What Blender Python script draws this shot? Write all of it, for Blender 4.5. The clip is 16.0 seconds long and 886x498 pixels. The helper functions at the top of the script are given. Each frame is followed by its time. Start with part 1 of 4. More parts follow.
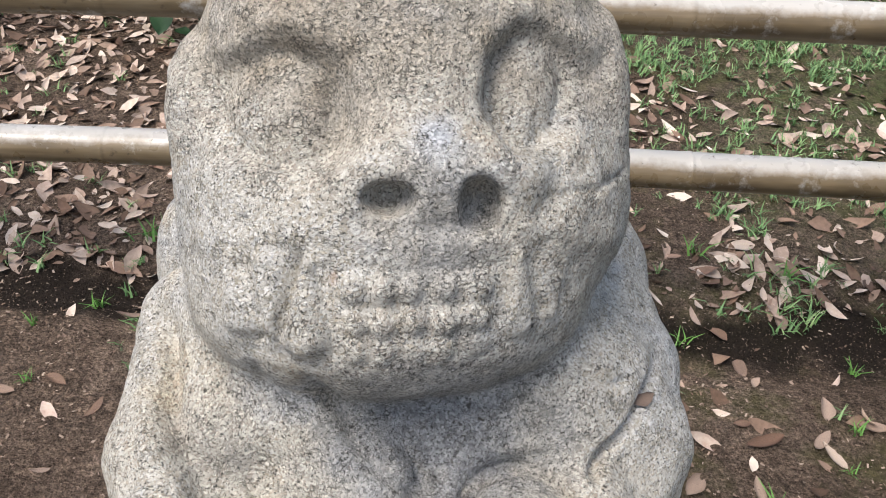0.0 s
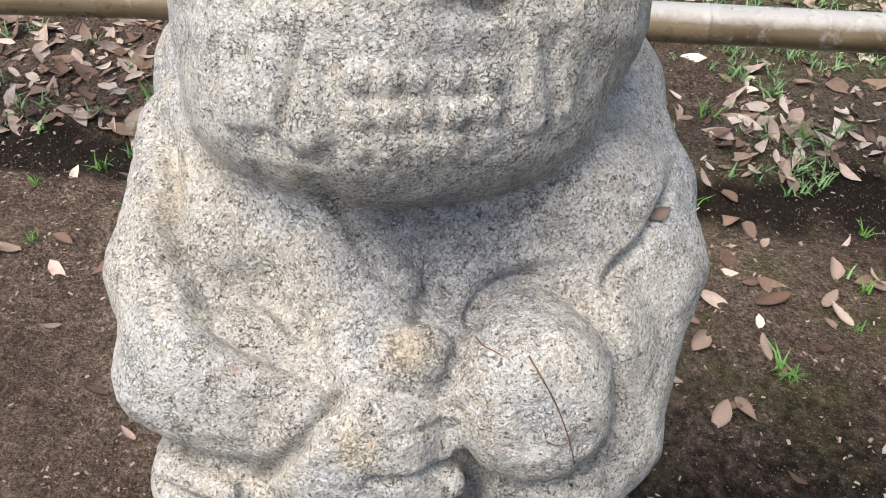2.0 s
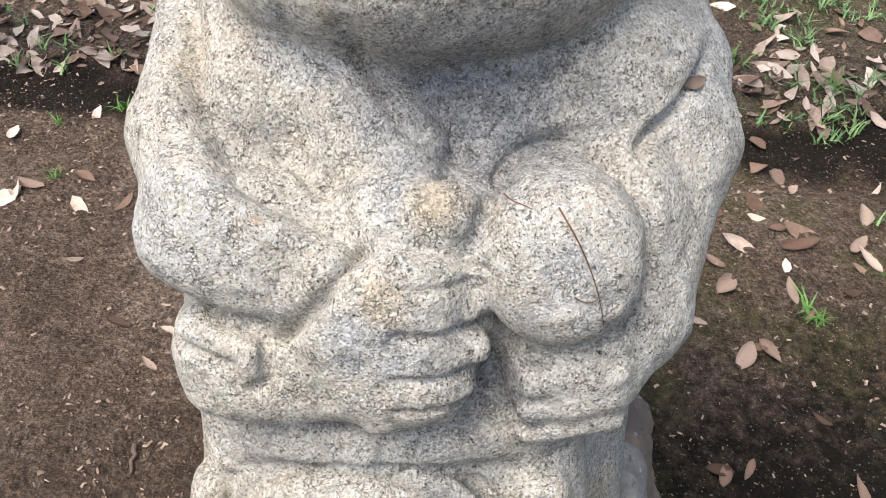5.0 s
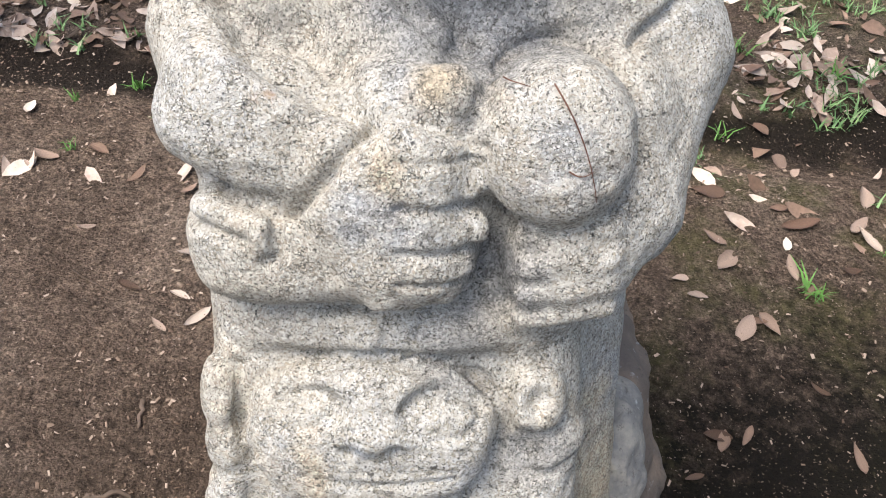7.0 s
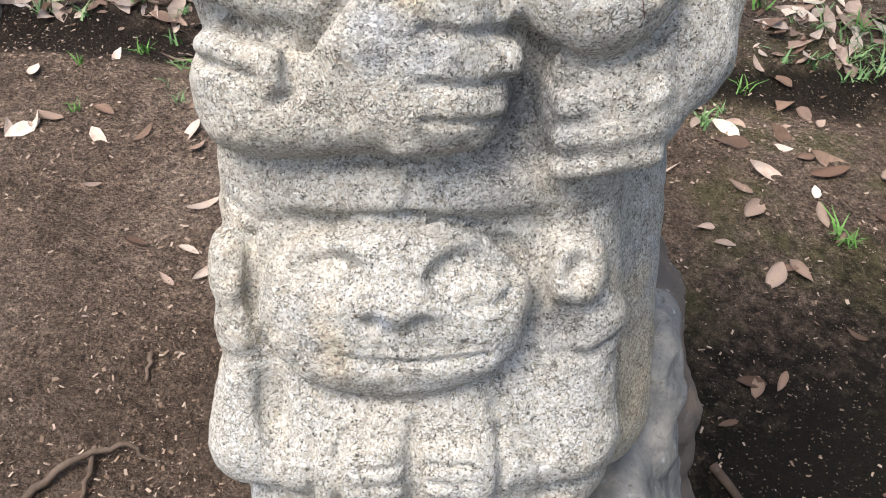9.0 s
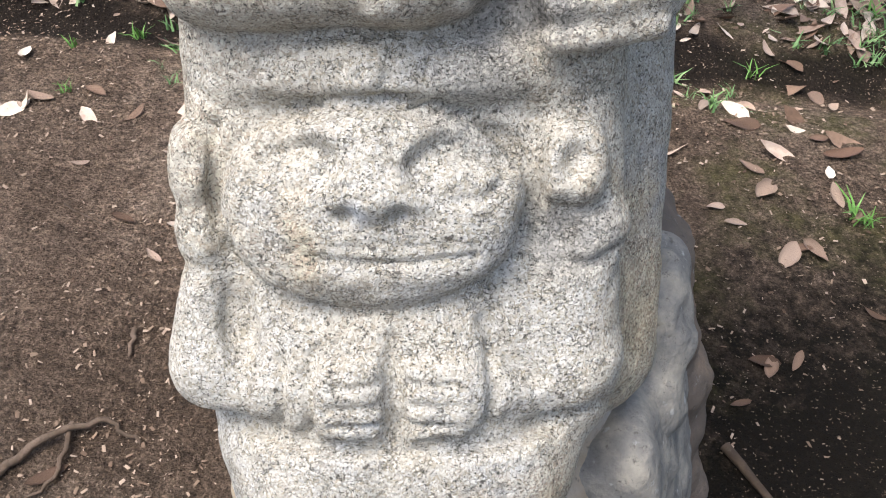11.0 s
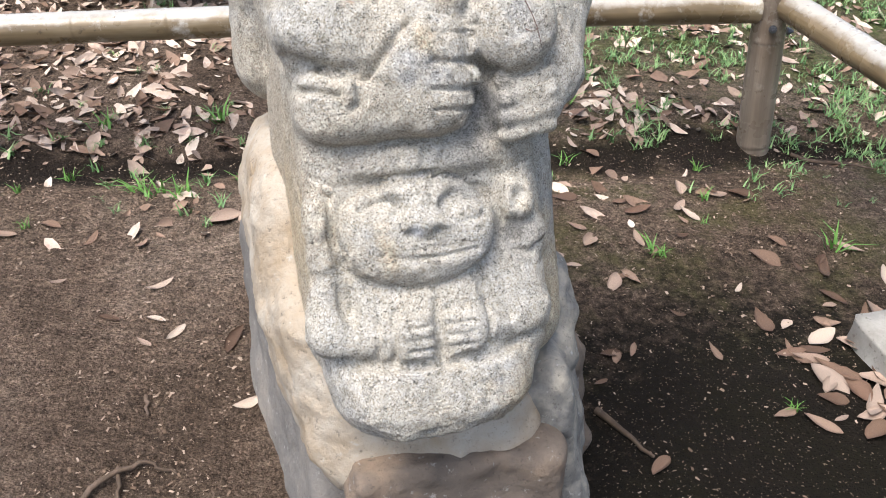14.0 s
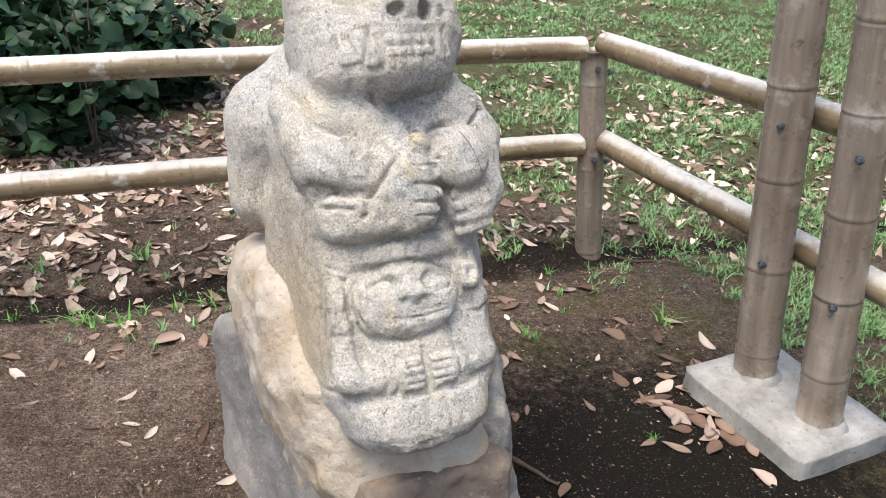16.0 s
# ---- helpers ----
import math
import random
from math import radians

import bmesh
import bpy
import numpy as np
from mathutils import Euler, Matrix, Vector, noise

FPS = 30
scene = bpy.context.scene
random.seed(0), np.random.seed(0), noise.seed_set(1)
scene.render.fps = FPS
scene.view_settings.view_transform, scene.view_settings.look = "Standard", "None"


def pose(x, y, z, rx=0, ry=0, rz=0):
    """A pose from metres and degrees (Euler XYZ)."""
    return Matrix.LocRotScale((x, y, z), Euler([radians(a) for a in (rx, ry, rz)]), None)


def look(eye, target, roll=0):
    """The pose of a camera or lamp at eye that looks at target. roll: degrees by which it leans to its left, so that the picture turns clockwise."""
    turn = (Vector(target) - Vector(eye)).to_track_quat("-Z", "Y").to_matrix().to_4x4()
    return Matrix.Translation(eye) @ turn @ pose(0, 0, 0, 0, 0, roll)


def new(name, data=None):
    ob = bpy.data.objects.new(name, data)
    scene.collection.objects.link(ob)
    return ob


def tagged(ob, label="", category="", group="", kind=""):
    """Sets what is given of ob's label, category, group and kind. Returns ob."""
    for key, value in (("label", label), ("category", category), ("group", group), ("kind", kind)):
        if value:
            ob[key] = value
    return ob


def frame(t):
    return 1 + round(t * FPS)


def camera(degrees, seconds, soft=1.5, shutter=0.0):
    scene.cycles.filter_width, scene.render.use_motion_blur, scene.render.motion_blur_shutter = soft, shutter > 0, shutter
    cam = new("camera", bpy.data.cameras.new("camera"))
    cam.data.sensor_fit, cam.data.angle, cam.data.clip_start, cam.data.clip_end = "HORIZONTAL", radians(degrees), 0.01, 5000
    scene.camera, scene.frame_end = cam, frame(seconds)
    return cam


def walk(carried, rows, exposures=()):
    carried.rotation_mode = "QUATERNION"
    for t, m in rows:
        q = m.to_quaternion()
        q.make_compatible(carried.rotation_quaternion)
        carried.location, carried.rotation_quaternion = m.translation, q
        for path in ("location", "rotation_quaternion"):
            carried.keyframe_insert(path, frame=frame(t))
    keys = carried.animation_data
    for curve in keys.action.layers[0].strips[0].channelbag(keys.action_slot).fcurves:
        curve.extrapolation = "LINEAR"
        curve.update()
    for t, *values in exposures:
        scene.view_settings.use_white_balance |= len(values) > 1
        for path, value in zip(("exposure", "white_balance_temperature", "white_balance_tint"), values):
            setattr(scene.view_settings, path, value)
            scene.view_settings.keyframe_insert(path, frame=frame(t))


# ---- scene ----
cam = camera(52.4, 16.0, soft=1.0)
PATH = [
    (0, (0.16, -0.106, 1.633), (0.018, 1.518, 0.474), -3.8),
    (0.5, (0.161, -0.112, 1.616), (0.012, 1.472, 0.405), -4.1),
    (1, (0.157, -0.114, 1.597), (0.002, 1.428, 0.332), -4.3),
    (1.5, (0.155, -0.118, 1.584), (0.0, 1.383, 0.271), -4.3),
    (2, (0.155, -0.12, 1.569), (-0.004, 1.339, 0.212), -4.6),
    (2.5, (0.153, -0.125, 1.553), (-0.007, 1.298, 0.156), -4.8),
    (3, (0.15, -0.125, 1.534), (-0.015, 1.27, 0.111), -4.8),
    (3.5, (0.149, -0.129, 1.519), (-0.026, 1.255, 0.085), -4.9),
    (4, (0.148, -0.132, 1.509), (-0.033, 1.25, 0.074), -5.0),
    (4.2, (0.147, -0.134, 1.502), (-0.038, 1.251, 0.071), -5.1),
    (5.2, (0.149, -0.18, 1.494), (-0.058, 1.254, 0.116), -5.2),
    (6.3, (0.154, -0.239, 1.471), (-0.067, 1.228, 0.129), -5.0),
    (6.5, (0.156, -0.245, 1.463), (-0.066, 1.22, 0.119), -4.9),
    (7, (0.158, -0.263, 1.444), (-0.062, 1.188, 0.085), -4.7),
    (7.5, (0.157, -0.278, 1.42), (-0.065, 1.159, 0.046), -5.1),
    (8, (0.151, -0.282, 1.376), (-0.085, 1.172, 0.023), -5.7),
    (8.5, (0.141, -0.291, 1.337), (-0.104, 1.174, -0.003), -6.1),
    (9, (0.137, -0.298, 1.31), (-0.104, 1.165, -0.032), -6.1),
    (9.5, (0.133, -0.308, 1.274), (-0.105, 1.166, -0.056), -6.5),
    (10, (0.129, -0.317, 1.23), (-0.091, 1.183, -0.074), -6.5),
    (10.8, (0.14, -0.309, 1.188), (-0.104, 1.196, -0.106), -6.3),
    (11.7, (0.162, -0.322, 1.199), (-0.132, 1.172, -0.099), -5.9),
    (12.5, (0.147, -0.454, 1.272), (-0.111, 1.073, 0.006), -6.2),
    (13, (0.12, -0.592, 1.338), (-0.069, 0.977, 0.112), -6.9),
    (13.5, (0.011, -0.74, 1.406), (0.049, 0.881, 0.235), -5.7),
    (14, (-0.057, -0.836, 1.455), (0.106, 0.816, 0.34), -4.2),
    (14.5, (-0.115, -0.964, 1.519), (0.136, 0.694, 0.429), -4.1),
    (15, (-0.186, -1.101, 1.592), (0.162, 0.564, 0.541), -3.3),
    (15.5, (-0.282, -1.195, 1.614), (0.195, 0.492, 0.653), -2.6),
    (16, (-0.425, -1.301, 1.641), (0.166, 0.407, 0.784), -2.2),
]
walk(cam, [(t, look(eye, target, roll)) for t, eye, target, roll in PATH], exposures=[(0.0, 0.52), (1.5, 0.64), (3.5, 0.77), (7.0, 0.90), (10.0, 0.94), (12.5, 0.97), (14.5, 0.90), (16.0, 0.87)])

# ---- world and light ----
SUN_WAY = Vector((-0.24, -0.24, 0.94)).normalized()
world = bpy.data.worlds.new("sky")
scene.world = world
world.use_nodes = True
wn = world.node_tree.nodes
sky = wn.new("ShaderNodeTexSky")
sky.sky_type = "NISHITA"
sky.sun_disc = False
sky.sun_elevation = math.asin(SUN_WAY.z)
sky.sun_rotation = math.atan2(SUN_WAY.x, SUN_WAY.y)
sky.dust_density = 4.0
wn["Background"].inputs["Strength"].default_value = 0.15
world.node_tree.links.new(sky.outputs[0], wn["Background"].inputs["Color"])
sun = new("sun", bpy.data.lights.new("sun", "SUN"))
sun.data.energy, sun.data.angle, sun.data.color = 2.0, radians(38), (1.0, 0.965, 0.925)
sun.matrix_world = look(SUN_WAY * 30, (0, 0, 0))


# ---- materials ----
class Mat:
    """A node material with short calls for the usual nodes."""

    def __init__(self, name, rough=0.9, spec=0.25):
        self.m = bpy.data.materials.new(name)
        self.m.use_nodes = True
        self.t = self.m.node_tree
        self.b = self.t.nodes["Principled BSDF"]
        self.b.inputs["Roughness"].default_value = rough
        self.b.inputs["Specular IOR Level"].default_value = spec
        self.co = self.t.nodes.new("ShaderNodeTexCoord").outputs["Object"]

    def put(self, sock, value):
        if isinstance(value, bpy.types.NodeSocket):
            self.t.links.new(value, sock)
        else:
            sock.default_value = value

    def noise(self, scale, detail=4.0, rough=0.55, co=None, dist=0.0):
        n = self.t.nodes.new("ShaderNodeTexNoise")
        self.put(n.inputs["Vector"], co or self.co)
        n.inputs["Scale"].default_value, n.inputs["Detail"].default_value = scale, detail
        n.inputs["Roughness"].default_value, n.inputs["Distortion"].default_value = rough, dist
        return n.outputs["Fac"]

    def cells(self, scale, feature="F1", co=None):
        n = self.t.nodes.new("ShaderNodeTexVoronoi")
        n.feature = feature
        self.put(n.inputs["Vector"], co or self.co)
        n.inputs["Scale"].default_value = scale
        return n

    def stretch(self, x, y, z):
        n = self.t.nodes.new("ShaderNodeMapping")
        self.put(n.inputs["Vector"], self.co)
        n.inputs["Scale"].default_value = (x, y, z)
        return n.outputs[0]

    def ramp(self, fac, *stops):
        n = self.t.nodes.new("ShaderNodeValToRGB")
        self.put(n.inputs[0], fac)
        e = n.color_ramp.elements
        while len(e) < len(stops):
            e.new(0.5)
        for el, (p, c) in zip(e, stops):
            el.position = p
            el.color = (c, c, c, 1) if isinstance(c, (int, float)) else (*c, 1)
        return n.outputs[0]

    def mix(self, fac, a, b, blend="MIX"):
        n = self.t.nodes.new("ShaderNodeMix")
        n.data_type, n.blend_type = "RGBA", blend
        self.put(n.inputs[0], fac)
        for sock, v in ((n.inputs[6], a), (n.inputs[7], b)):
            self.put(sock, (*v, 1) if isinstance(v, tuple) else v)
        return n.outputs[2]

    def maths(self, op, a, b=0.0):
        n = self.t.nodes.new("ShaderNodeMath")
        n.operation = op
        self.put(n.inputs[0], a)
        self.put(n.inputs[1], b)
        return n.outputs[0]

    def blot(self, centre, inner, outer):
        """1 round a place, 0 away from it, with a ragged edge."""
        n = self.t.nodes.new("ShaderNodeVectorMath")
        n.operation = "DISTANCE"
        self.put(n.inputs[0], self.co)
        n.inputs[1].default_value = centre
        ragged = self.maths("ADD", n.outputs["Value"], self.maths("MULTIPLY", self.maths("SUBTRACT", self.noise(28, 5, 0.7), 0.5), outer * 1.3))
        return self.ramp(ragged, (inner, 1.0), (outer, 0.0))

    def random(self):
        return self.t.nodes.new("ShaderNodeObjectInfo").outputs["Random"]

    def island(self):
        return self.t.nodes.new("ShaderNodeNewGeometry").outputs["Random Per Island"]

    def done(self, colour, height=None, depth=0.002, rough=None):
        self.put(self.b.inputs["Base Color"], (*colour, 1) if isinstance(colour, tuple) else colour)
        if rough is not None:
            self.put(self.b.inputs["Roughness"], rough)
        if height is not None:
            n = self.t.nodes.new("ShaderNodeBump")
            n.inputs["Strength"].default_value = 1.0
            n.inputs["Distance"].default_value = depth
            self.put(n.inputs["Height"], height)
            self.t.links.new(n.outputs[0], self.b.inputs["Normal"])
        return self.m


def carved_stone():
    m = Mat("carved_stone", 0.95, 0.15)
    base = m.ramp(m.noise(4.5, 5, 0.6), (0.3, (0.56, 0.505, 0.41)), (0.5, (0.595, 0.56, 0.485)), (0.68, (0.585, 0.57, 0.525)))
    tan = m.ramp(m.noise(9, 4, 0.6, dist=0.4), (0.57, 0.0), (0.72, 0.6))
    base = m.mix(tan, base, (0.58, 0.475, 0.32))
    blue = m.ramp(m.noise(6.5, 5, 0.65, co=m.stretch(1, 1.4, 1)), (0.55, 0.0), (0.72, 0.65))
    base = m.mix(blue, base, (0.42, 0.445, 0.475))
    grey = m.ramp(m.noise(3.3, 6, 0.7), (0.60, 0.0), (0.74, 0.6))
    base = m.mix(grey, base, (0.30, 0.30, 0.30))
    # lichen and soot, shade painted into some recesses, and the yellowed west flank
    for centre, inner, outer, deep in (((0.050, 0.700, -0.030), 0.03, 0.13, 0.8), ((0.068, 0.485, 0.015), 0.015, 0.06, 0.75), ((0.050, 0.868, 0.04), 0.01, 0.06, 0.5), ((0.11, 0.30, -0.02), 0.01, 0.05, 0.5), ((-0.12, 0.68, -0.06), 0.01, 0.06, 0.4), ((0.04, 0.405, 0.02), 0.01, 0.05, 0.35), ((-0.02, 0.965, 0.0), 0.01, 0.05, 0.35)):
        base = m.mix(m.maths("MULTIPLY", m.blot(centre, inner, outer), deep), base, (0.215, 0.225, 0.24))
    for centre, inner, outer in (((0.05, 0.93, 0.035), 0.006, 0.024), ((-0.045, 0.336, 0.045), 0.003, 0.014)):
        base = m.mix(m.maths("MULTIPLY", m.blot(centre, inner, outer), 0.7), base, (0.50, 0.55, 0.62))
    for centre, inner, outer, deep, tone in (((-0.20, 0.45, -0.26), 0.10, 0.30, 0.75, (0.50, 0.43, 0.33)), ((-0.02, 1.07, -0.04), 0.06, 0.19, 0.8, (0.36, 0.30, 0.22)), ((0.16, 1.0, -0.08), 0.03, 0.12, 0.5, (0.40, 0.33, 0.24))):
        base = m.mix(m.maths("MULTIPLY", m.blot(centre, inner, outer), deep), base, tone)
    for centre, inner, outer in (((-0.17, 0.30, -0.20), 0.06, 0.20), ((0.17, 0.20, -0.12), 0.03, 0.13), ((0.10, 0.075, 0.0), 0.01, 0.07), ((0.02, 0.65, 0.05), 0.01, 0.035)):
        base = m.mix(m.maths("MULTIPLY", m.blot(centre, inner, outer), 0.6), base, (0.56, 0.44, 0.27))
    # crumbly grains with thin dark gaps
    warp = m.t.nodes.new("ShaderNodeVectorMath")
    warp.operation = "ADD"
    wob = m.t.nodes.new("ShaderNodeTexNoise")
    m.put(wob.inputs["Vector"], m.co)
    wob.inputs["Scale"].default_value = 160
    half = m.t.nodes.new("ShaderNodeVectorMath")
    half.operation = "SCALE"
    half.inputs["Scale"].default_value = 0.009
    m.put(half.inputs[0], wob.outputs["Color"])
    m.put(warp.inputs[0], m.co)
    m.put(warp.inputs[1], half.outputs[0])
    gaps = m.ramp(m.cells(190, "DISTANCE_TO_EDGE", warp.outputs[0]).outputs["Distance"], (0.0, 1.0), (0.10, 0.0))
    gaps = m.maths("MULTIPLY", gaps, m.ramp(m.noise(55, 3, 0.65), (0.48, 0.0), (0.60, 1.0)))
    tint = m.ramp(m.cells(480, co=warp.outputs[0]).outputs["Color"], (0.1, 0.26), (0.5, 0.52), (0.9, 0.78))
    base = m.mix(0.7, base, tint, "OVERLAY")
    specks = m.ramp(m.noise(430, 3, 0.75), (0.385, 1.0), (0.42, 0.0))
    base = m.mix(m.maths("MULTIPLY", specks, 0.9), base, (0.10, 0.10, 0.088))
    base = m.mix(m.maths("MULTIPLY", gaps, 0.5), base, (0.10, 0.092, 0.08))
    pits = m.ramp(m.noise(150, 4, 0.75), (0.345, 1.0), (0.378, 0.0))
    base = m.mix(m.maths("MULTIPLY", pits, 0.8), base, (0.10, 0.09, 0.08))
    rust = m.ramp(m.noise(23, 3, 0.5), (0.74, 0.0), (0.80, 0.6))
    base = m.mix(rust, base, (0.36, 0.19, 0.085))
    h = m.maths("ADD", m.maths("MULTIPLY", m.noise(260, 4, 0.75), 1.0), m.maths("MULTIPLY", m.noise(120, 4, 0.7), 1.1))
    h = m.maths("SUBTRACT", h, m.maths("ADD", m.maths("MULTIPLY", pits, 0.9), m.maths("MULTIPLY", gaps, 0.45)))
    return m.done(base, h, 0.0046)


def rock(name, c1, c2, c3, scale=7.0, pale=0.5):
    m = Mat(name, 0.85, 0.3)
    base = m.ramp(m.noise(scale, 6, 0.62), (0.32, c1), (0.5, c2), (0.68, c3))
    base = m.mix(m.ramp(m.noise(55, 4, 0.65), (0.62, 0.0), (0.72, pale)), base, (0.47, 0.46, 0.43))
    base = m.mix(m.ramp(m.noise(90, 7, 0.8), (0.36, 0.6), (0.43, 0.0)), base, (0.07, 0.06, 0.05))
    h = m.maths("ADD", m.noise(90, 4, 0.65), m.maths("MULTIPLY", m.noise(16, 4), 1.6))
    return m.done(base, h, 0.004)


def soil():
    m = Mat("soil", 0.97, 0.12)
    sep = m.t.nodes.new("ShaderNodeSeparateXYZ")
    m.put(sep.inputs[0], m.co)
    base = m.ramp(m.noise(2.1, 6, 0.62), (0.3, (0.115, 0.082, 0.058)), (0.52, (0.205, 0.148, 0.108)), (0.7, (0.32, 0.245, 0.185)))
    base = m.mix(0.92, base, m.ramp(m.noise(95, 6, 0.78), (0.30, 0.04), (0.5, 0.48), (0.70, 1.0)), "OVERLAY")
    base = m.mix(0.6, base, m.ramp(m.noise(240, 5, 0.8), (0.36, 0.05), (0.5, 0.48), (0.64, 0.95)), "OVERLAY")
    base = m.mix(0.6, base, m.ramp(m.noise(26, 5, 0.7), (0.32, 0.15), (0.5, 0.5), (0.68, 0.9)), "OVERLAY")
    # darker brown towards low y, with a ragged edge
    low_y_dark = m.ramp(m.maths("ADD", m.maths("MULTIPLY", sep.outputs[1], 0.25), m.maths("MULTIPLY", m.noise(2.2, 4, 0.6), 0.3)), (0.22, 0.6), (0.42, 0.0))
    base = m.mix(low_y_dark, base, (0.060, 0.042, 0.030))
    east = m.ramp(m.maths("ADD", m.maths("MULTIPLY", sep.outputs[0], 0.4), m.maths("MULTIPLY", m.noise(1.4, 4), 0.6)), (0.37, 0.0), (0.47, 1.0))
    base = m.mix(m.maths("MULTIPLY", east, 0.12), base, (0.050, 0.038, 0.026))
    moss = m.maths("MULTIPLY", m.ramp(m.noise(4.2, 5, 0.65), (0.48, 0.0), (0.62, 0.7)), east)
    base = m.mix(moss, base, m.ramp(m.noise(45, 3), (0.3, (0.055, 0.055, 0.018)), (0.7, (0.14, 0.13, 0.05))))
    # the statue's soft shadow to the east, painted as a ragged dark patch
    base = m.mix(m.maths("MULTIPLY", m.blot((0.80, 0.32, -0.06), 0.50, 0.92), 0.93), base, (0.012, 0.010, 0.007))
    # shade under the back rails, painted as a dark band along the channel
    rail_shade = m.maths("ABSOLUTE", m.maths("SUBTRACT", m.maths("ADD", sep.outputs[1], m.maths("MULTIPLY", m.noise(3.0, 4, 0.6), 0.35)), 1.925))
    base = m.mix(m.ramp(rail_shade, (0.05, 0.92), (0.12, 0.0)), base, (0.022, 0.017, 0.013))
    lawn = m.maths("MULTIPLY", m.ramp(m.maths("MULTIPLY", sep.outputs[1], 0.1), (0.195, 0.0), (0.24, 1.0)), m.ramp(m.maths("ADD", m.maths("MULTIPLY", sep.outputs[0], 0.1), m.maths("MULTIPLY", m.noise(1.2, 4), 0.3)), (0.22, 0.0), (0.36, 0.7)))
    base = m.mix(m.maths("MULTIPLY", lawn, m.ramp(m.noise(14, 5, 0.7), (0.38, 0.25), (0.6, 1.0))), base, m.ramp(m.noise(60, 3), (0.3, (0.05, 0.095, 0.020)), (0.7, (0.15, 0.225, 0.065))))
    chips = m.ramp(m.noise(150, 2, 0.5, co=m.stretch(1, 1, 1)), (0.66, 0.0), (0.72, 0.8))
    base = m.mix(chips, base, (0.33, 0.25, 0.18))
    h = m.maths("ADD", m.noise(120, 5, 0.7), m.maths("MULTIPLY", m.noise(30, 4, 0.6), 2.0))
    return m.done(base, h, 0.028)


def bamboo(name, low, mid, high, grey, top_sheen):
    m = Mat(name, 0.3, 0.6)
    base = m.ramp(m.noise(5, 4, 0.6, co=m.stretch(1, 1, 0.5)), (0.3, low), (0.52, mid), (0.72, high))
    streak = m.noise(26, 4, 0.7, co=m.stretch(1, 1, 0.05))
    base = m.mix(0.55, base, m.ramp(streak, (0.3, 0.2), (0.5, 0.5), (0.7, 0.82)), "OVERLAY")
    pale = m.ramp(m.noise(9, 5, 0.7), (0.57, 0.0), (0.68, 0.7))
    base = m.mix(pale, base, grey)
    if top_sheen:
        # bright sky sheen on upward-facing sides, painted pale by world normal
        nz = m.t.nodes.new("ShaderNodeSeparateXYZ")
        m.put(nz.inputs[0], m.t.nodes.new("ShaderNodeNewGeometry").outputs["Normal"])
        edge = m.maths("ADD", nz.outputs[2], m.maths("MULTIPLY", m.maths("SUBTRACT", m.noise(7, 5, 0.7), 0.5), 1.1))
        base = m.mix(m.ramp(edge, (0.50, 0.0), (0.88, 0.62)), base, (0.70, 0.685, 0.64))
    spots = m.ramp(m.noise(34, 3, 0.6), (0.27, 0.75), (0.35, 0.0))
    base = m.mix(spots, base, (0.07, 0.05, 0.03))
    return m.done(base, streak, 0.0012, rough=m.ramp(m.noise(12, 3), (0.3, 0.20), (0.7, 0.42)))


def concrete():
    m = Mat("concrete", 0.9, 0.25)
    base = m.ramp(m.noise(6, 6, 0.65), (0.3, (0.19, 0.178, 0.155)), (0.5, (0.315, 0.305, 0.28)), (0.7, (0.45, 0.44, 0.41)))
    base = m.mix(m.ramp(m.noise(70, 3), (0.3, 0.6), (0.4, 0.0)), base, (0.14, 0.125, 0.105))
    return m.done(base, m.noise(80, 5, 0.7), 0.003)


def dry_leaf(per_island):
    m = Mat("dry_leaf_litter" if per_island else "dry_leaf", 0.6, 0.3)
    pick = m.island() if per_island else m.random()
    base = m.ramp(pick, (0.0, (0.12, 0.075, 0.050)), (0.2, (0.30, 0.205, 0.150)), (0.45, (0.50, 0.39, 0.315)), (0.75, (0.76, 0.68, 0.60)), (1.0, (0.24, 0.15, 0.105)))
    base = m.mix(0.6, base, m.ramp(m.noise(60, 4, 0.65), (0.3, 0.25), (0.7, 0.6)), "OVERLAY")
    if per_island:
        base = m.mix(1.0, base, (0.90, 0.86, 0.82), "MULTIPLY")
    else:
        base = m.mix(1.0, base, (0.70, 0.65, 0.61), "MULTIPLY")
    return m.done(base, m.noise(150, 3), 0.0008)


def green(name, a, b, c):
    m = Mat(name, 0.5, 0.35)
    base = m.ramp(m.island(), (0.0, a), (0.5, b), (1.0, c))
    return m.done(m.mix(0.3, base, m.ramp(m.noise(90, 3), (0.3, 0.3), (0.7, 0.7)), "OVERLAY"))


STONE = carved_stone()
CEMENT = rock("cement", (0.33, 0.255, 0.17), (0.385, 0.325, 0.25), (0.44, 0.405, 0.345), 9, 0.5)
GREY_ROCK = rock("grey_rock", (0.135, 0.127, 0.117), (0.195, 0.184, 0.170), (0.29, 0.262, 0.228), 4, 0.7)
BROWN_ROCK = rock("brown_rock", (0.105, 0.088, 0.074), (0.165, 0.132, 0.105), (0.33, 0.24, 0.165), 5.0, 0.6)
BLUE_ROCK = rock("blue_grey_rock", (0.125, 0.122, 0.118), (0.24, 0.228, 0.205), (0.42, 0.38, 0.31), 18, 0.9)
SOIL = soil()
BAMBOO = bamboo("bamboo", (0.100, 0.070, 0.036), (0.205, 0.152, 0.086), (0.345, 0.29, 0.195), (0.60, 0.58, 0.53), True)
OLD_BAMBOO = bamboo("weathered_bamboo", (0.145, 0.110, 0.080), (0.225, 0.185, 0.145), (0.30, 0.255, 0.205), (0.38, 0.345, 0.30), False)
BOLT = Mat("galvanised_bolt", 0.45, 0.5)
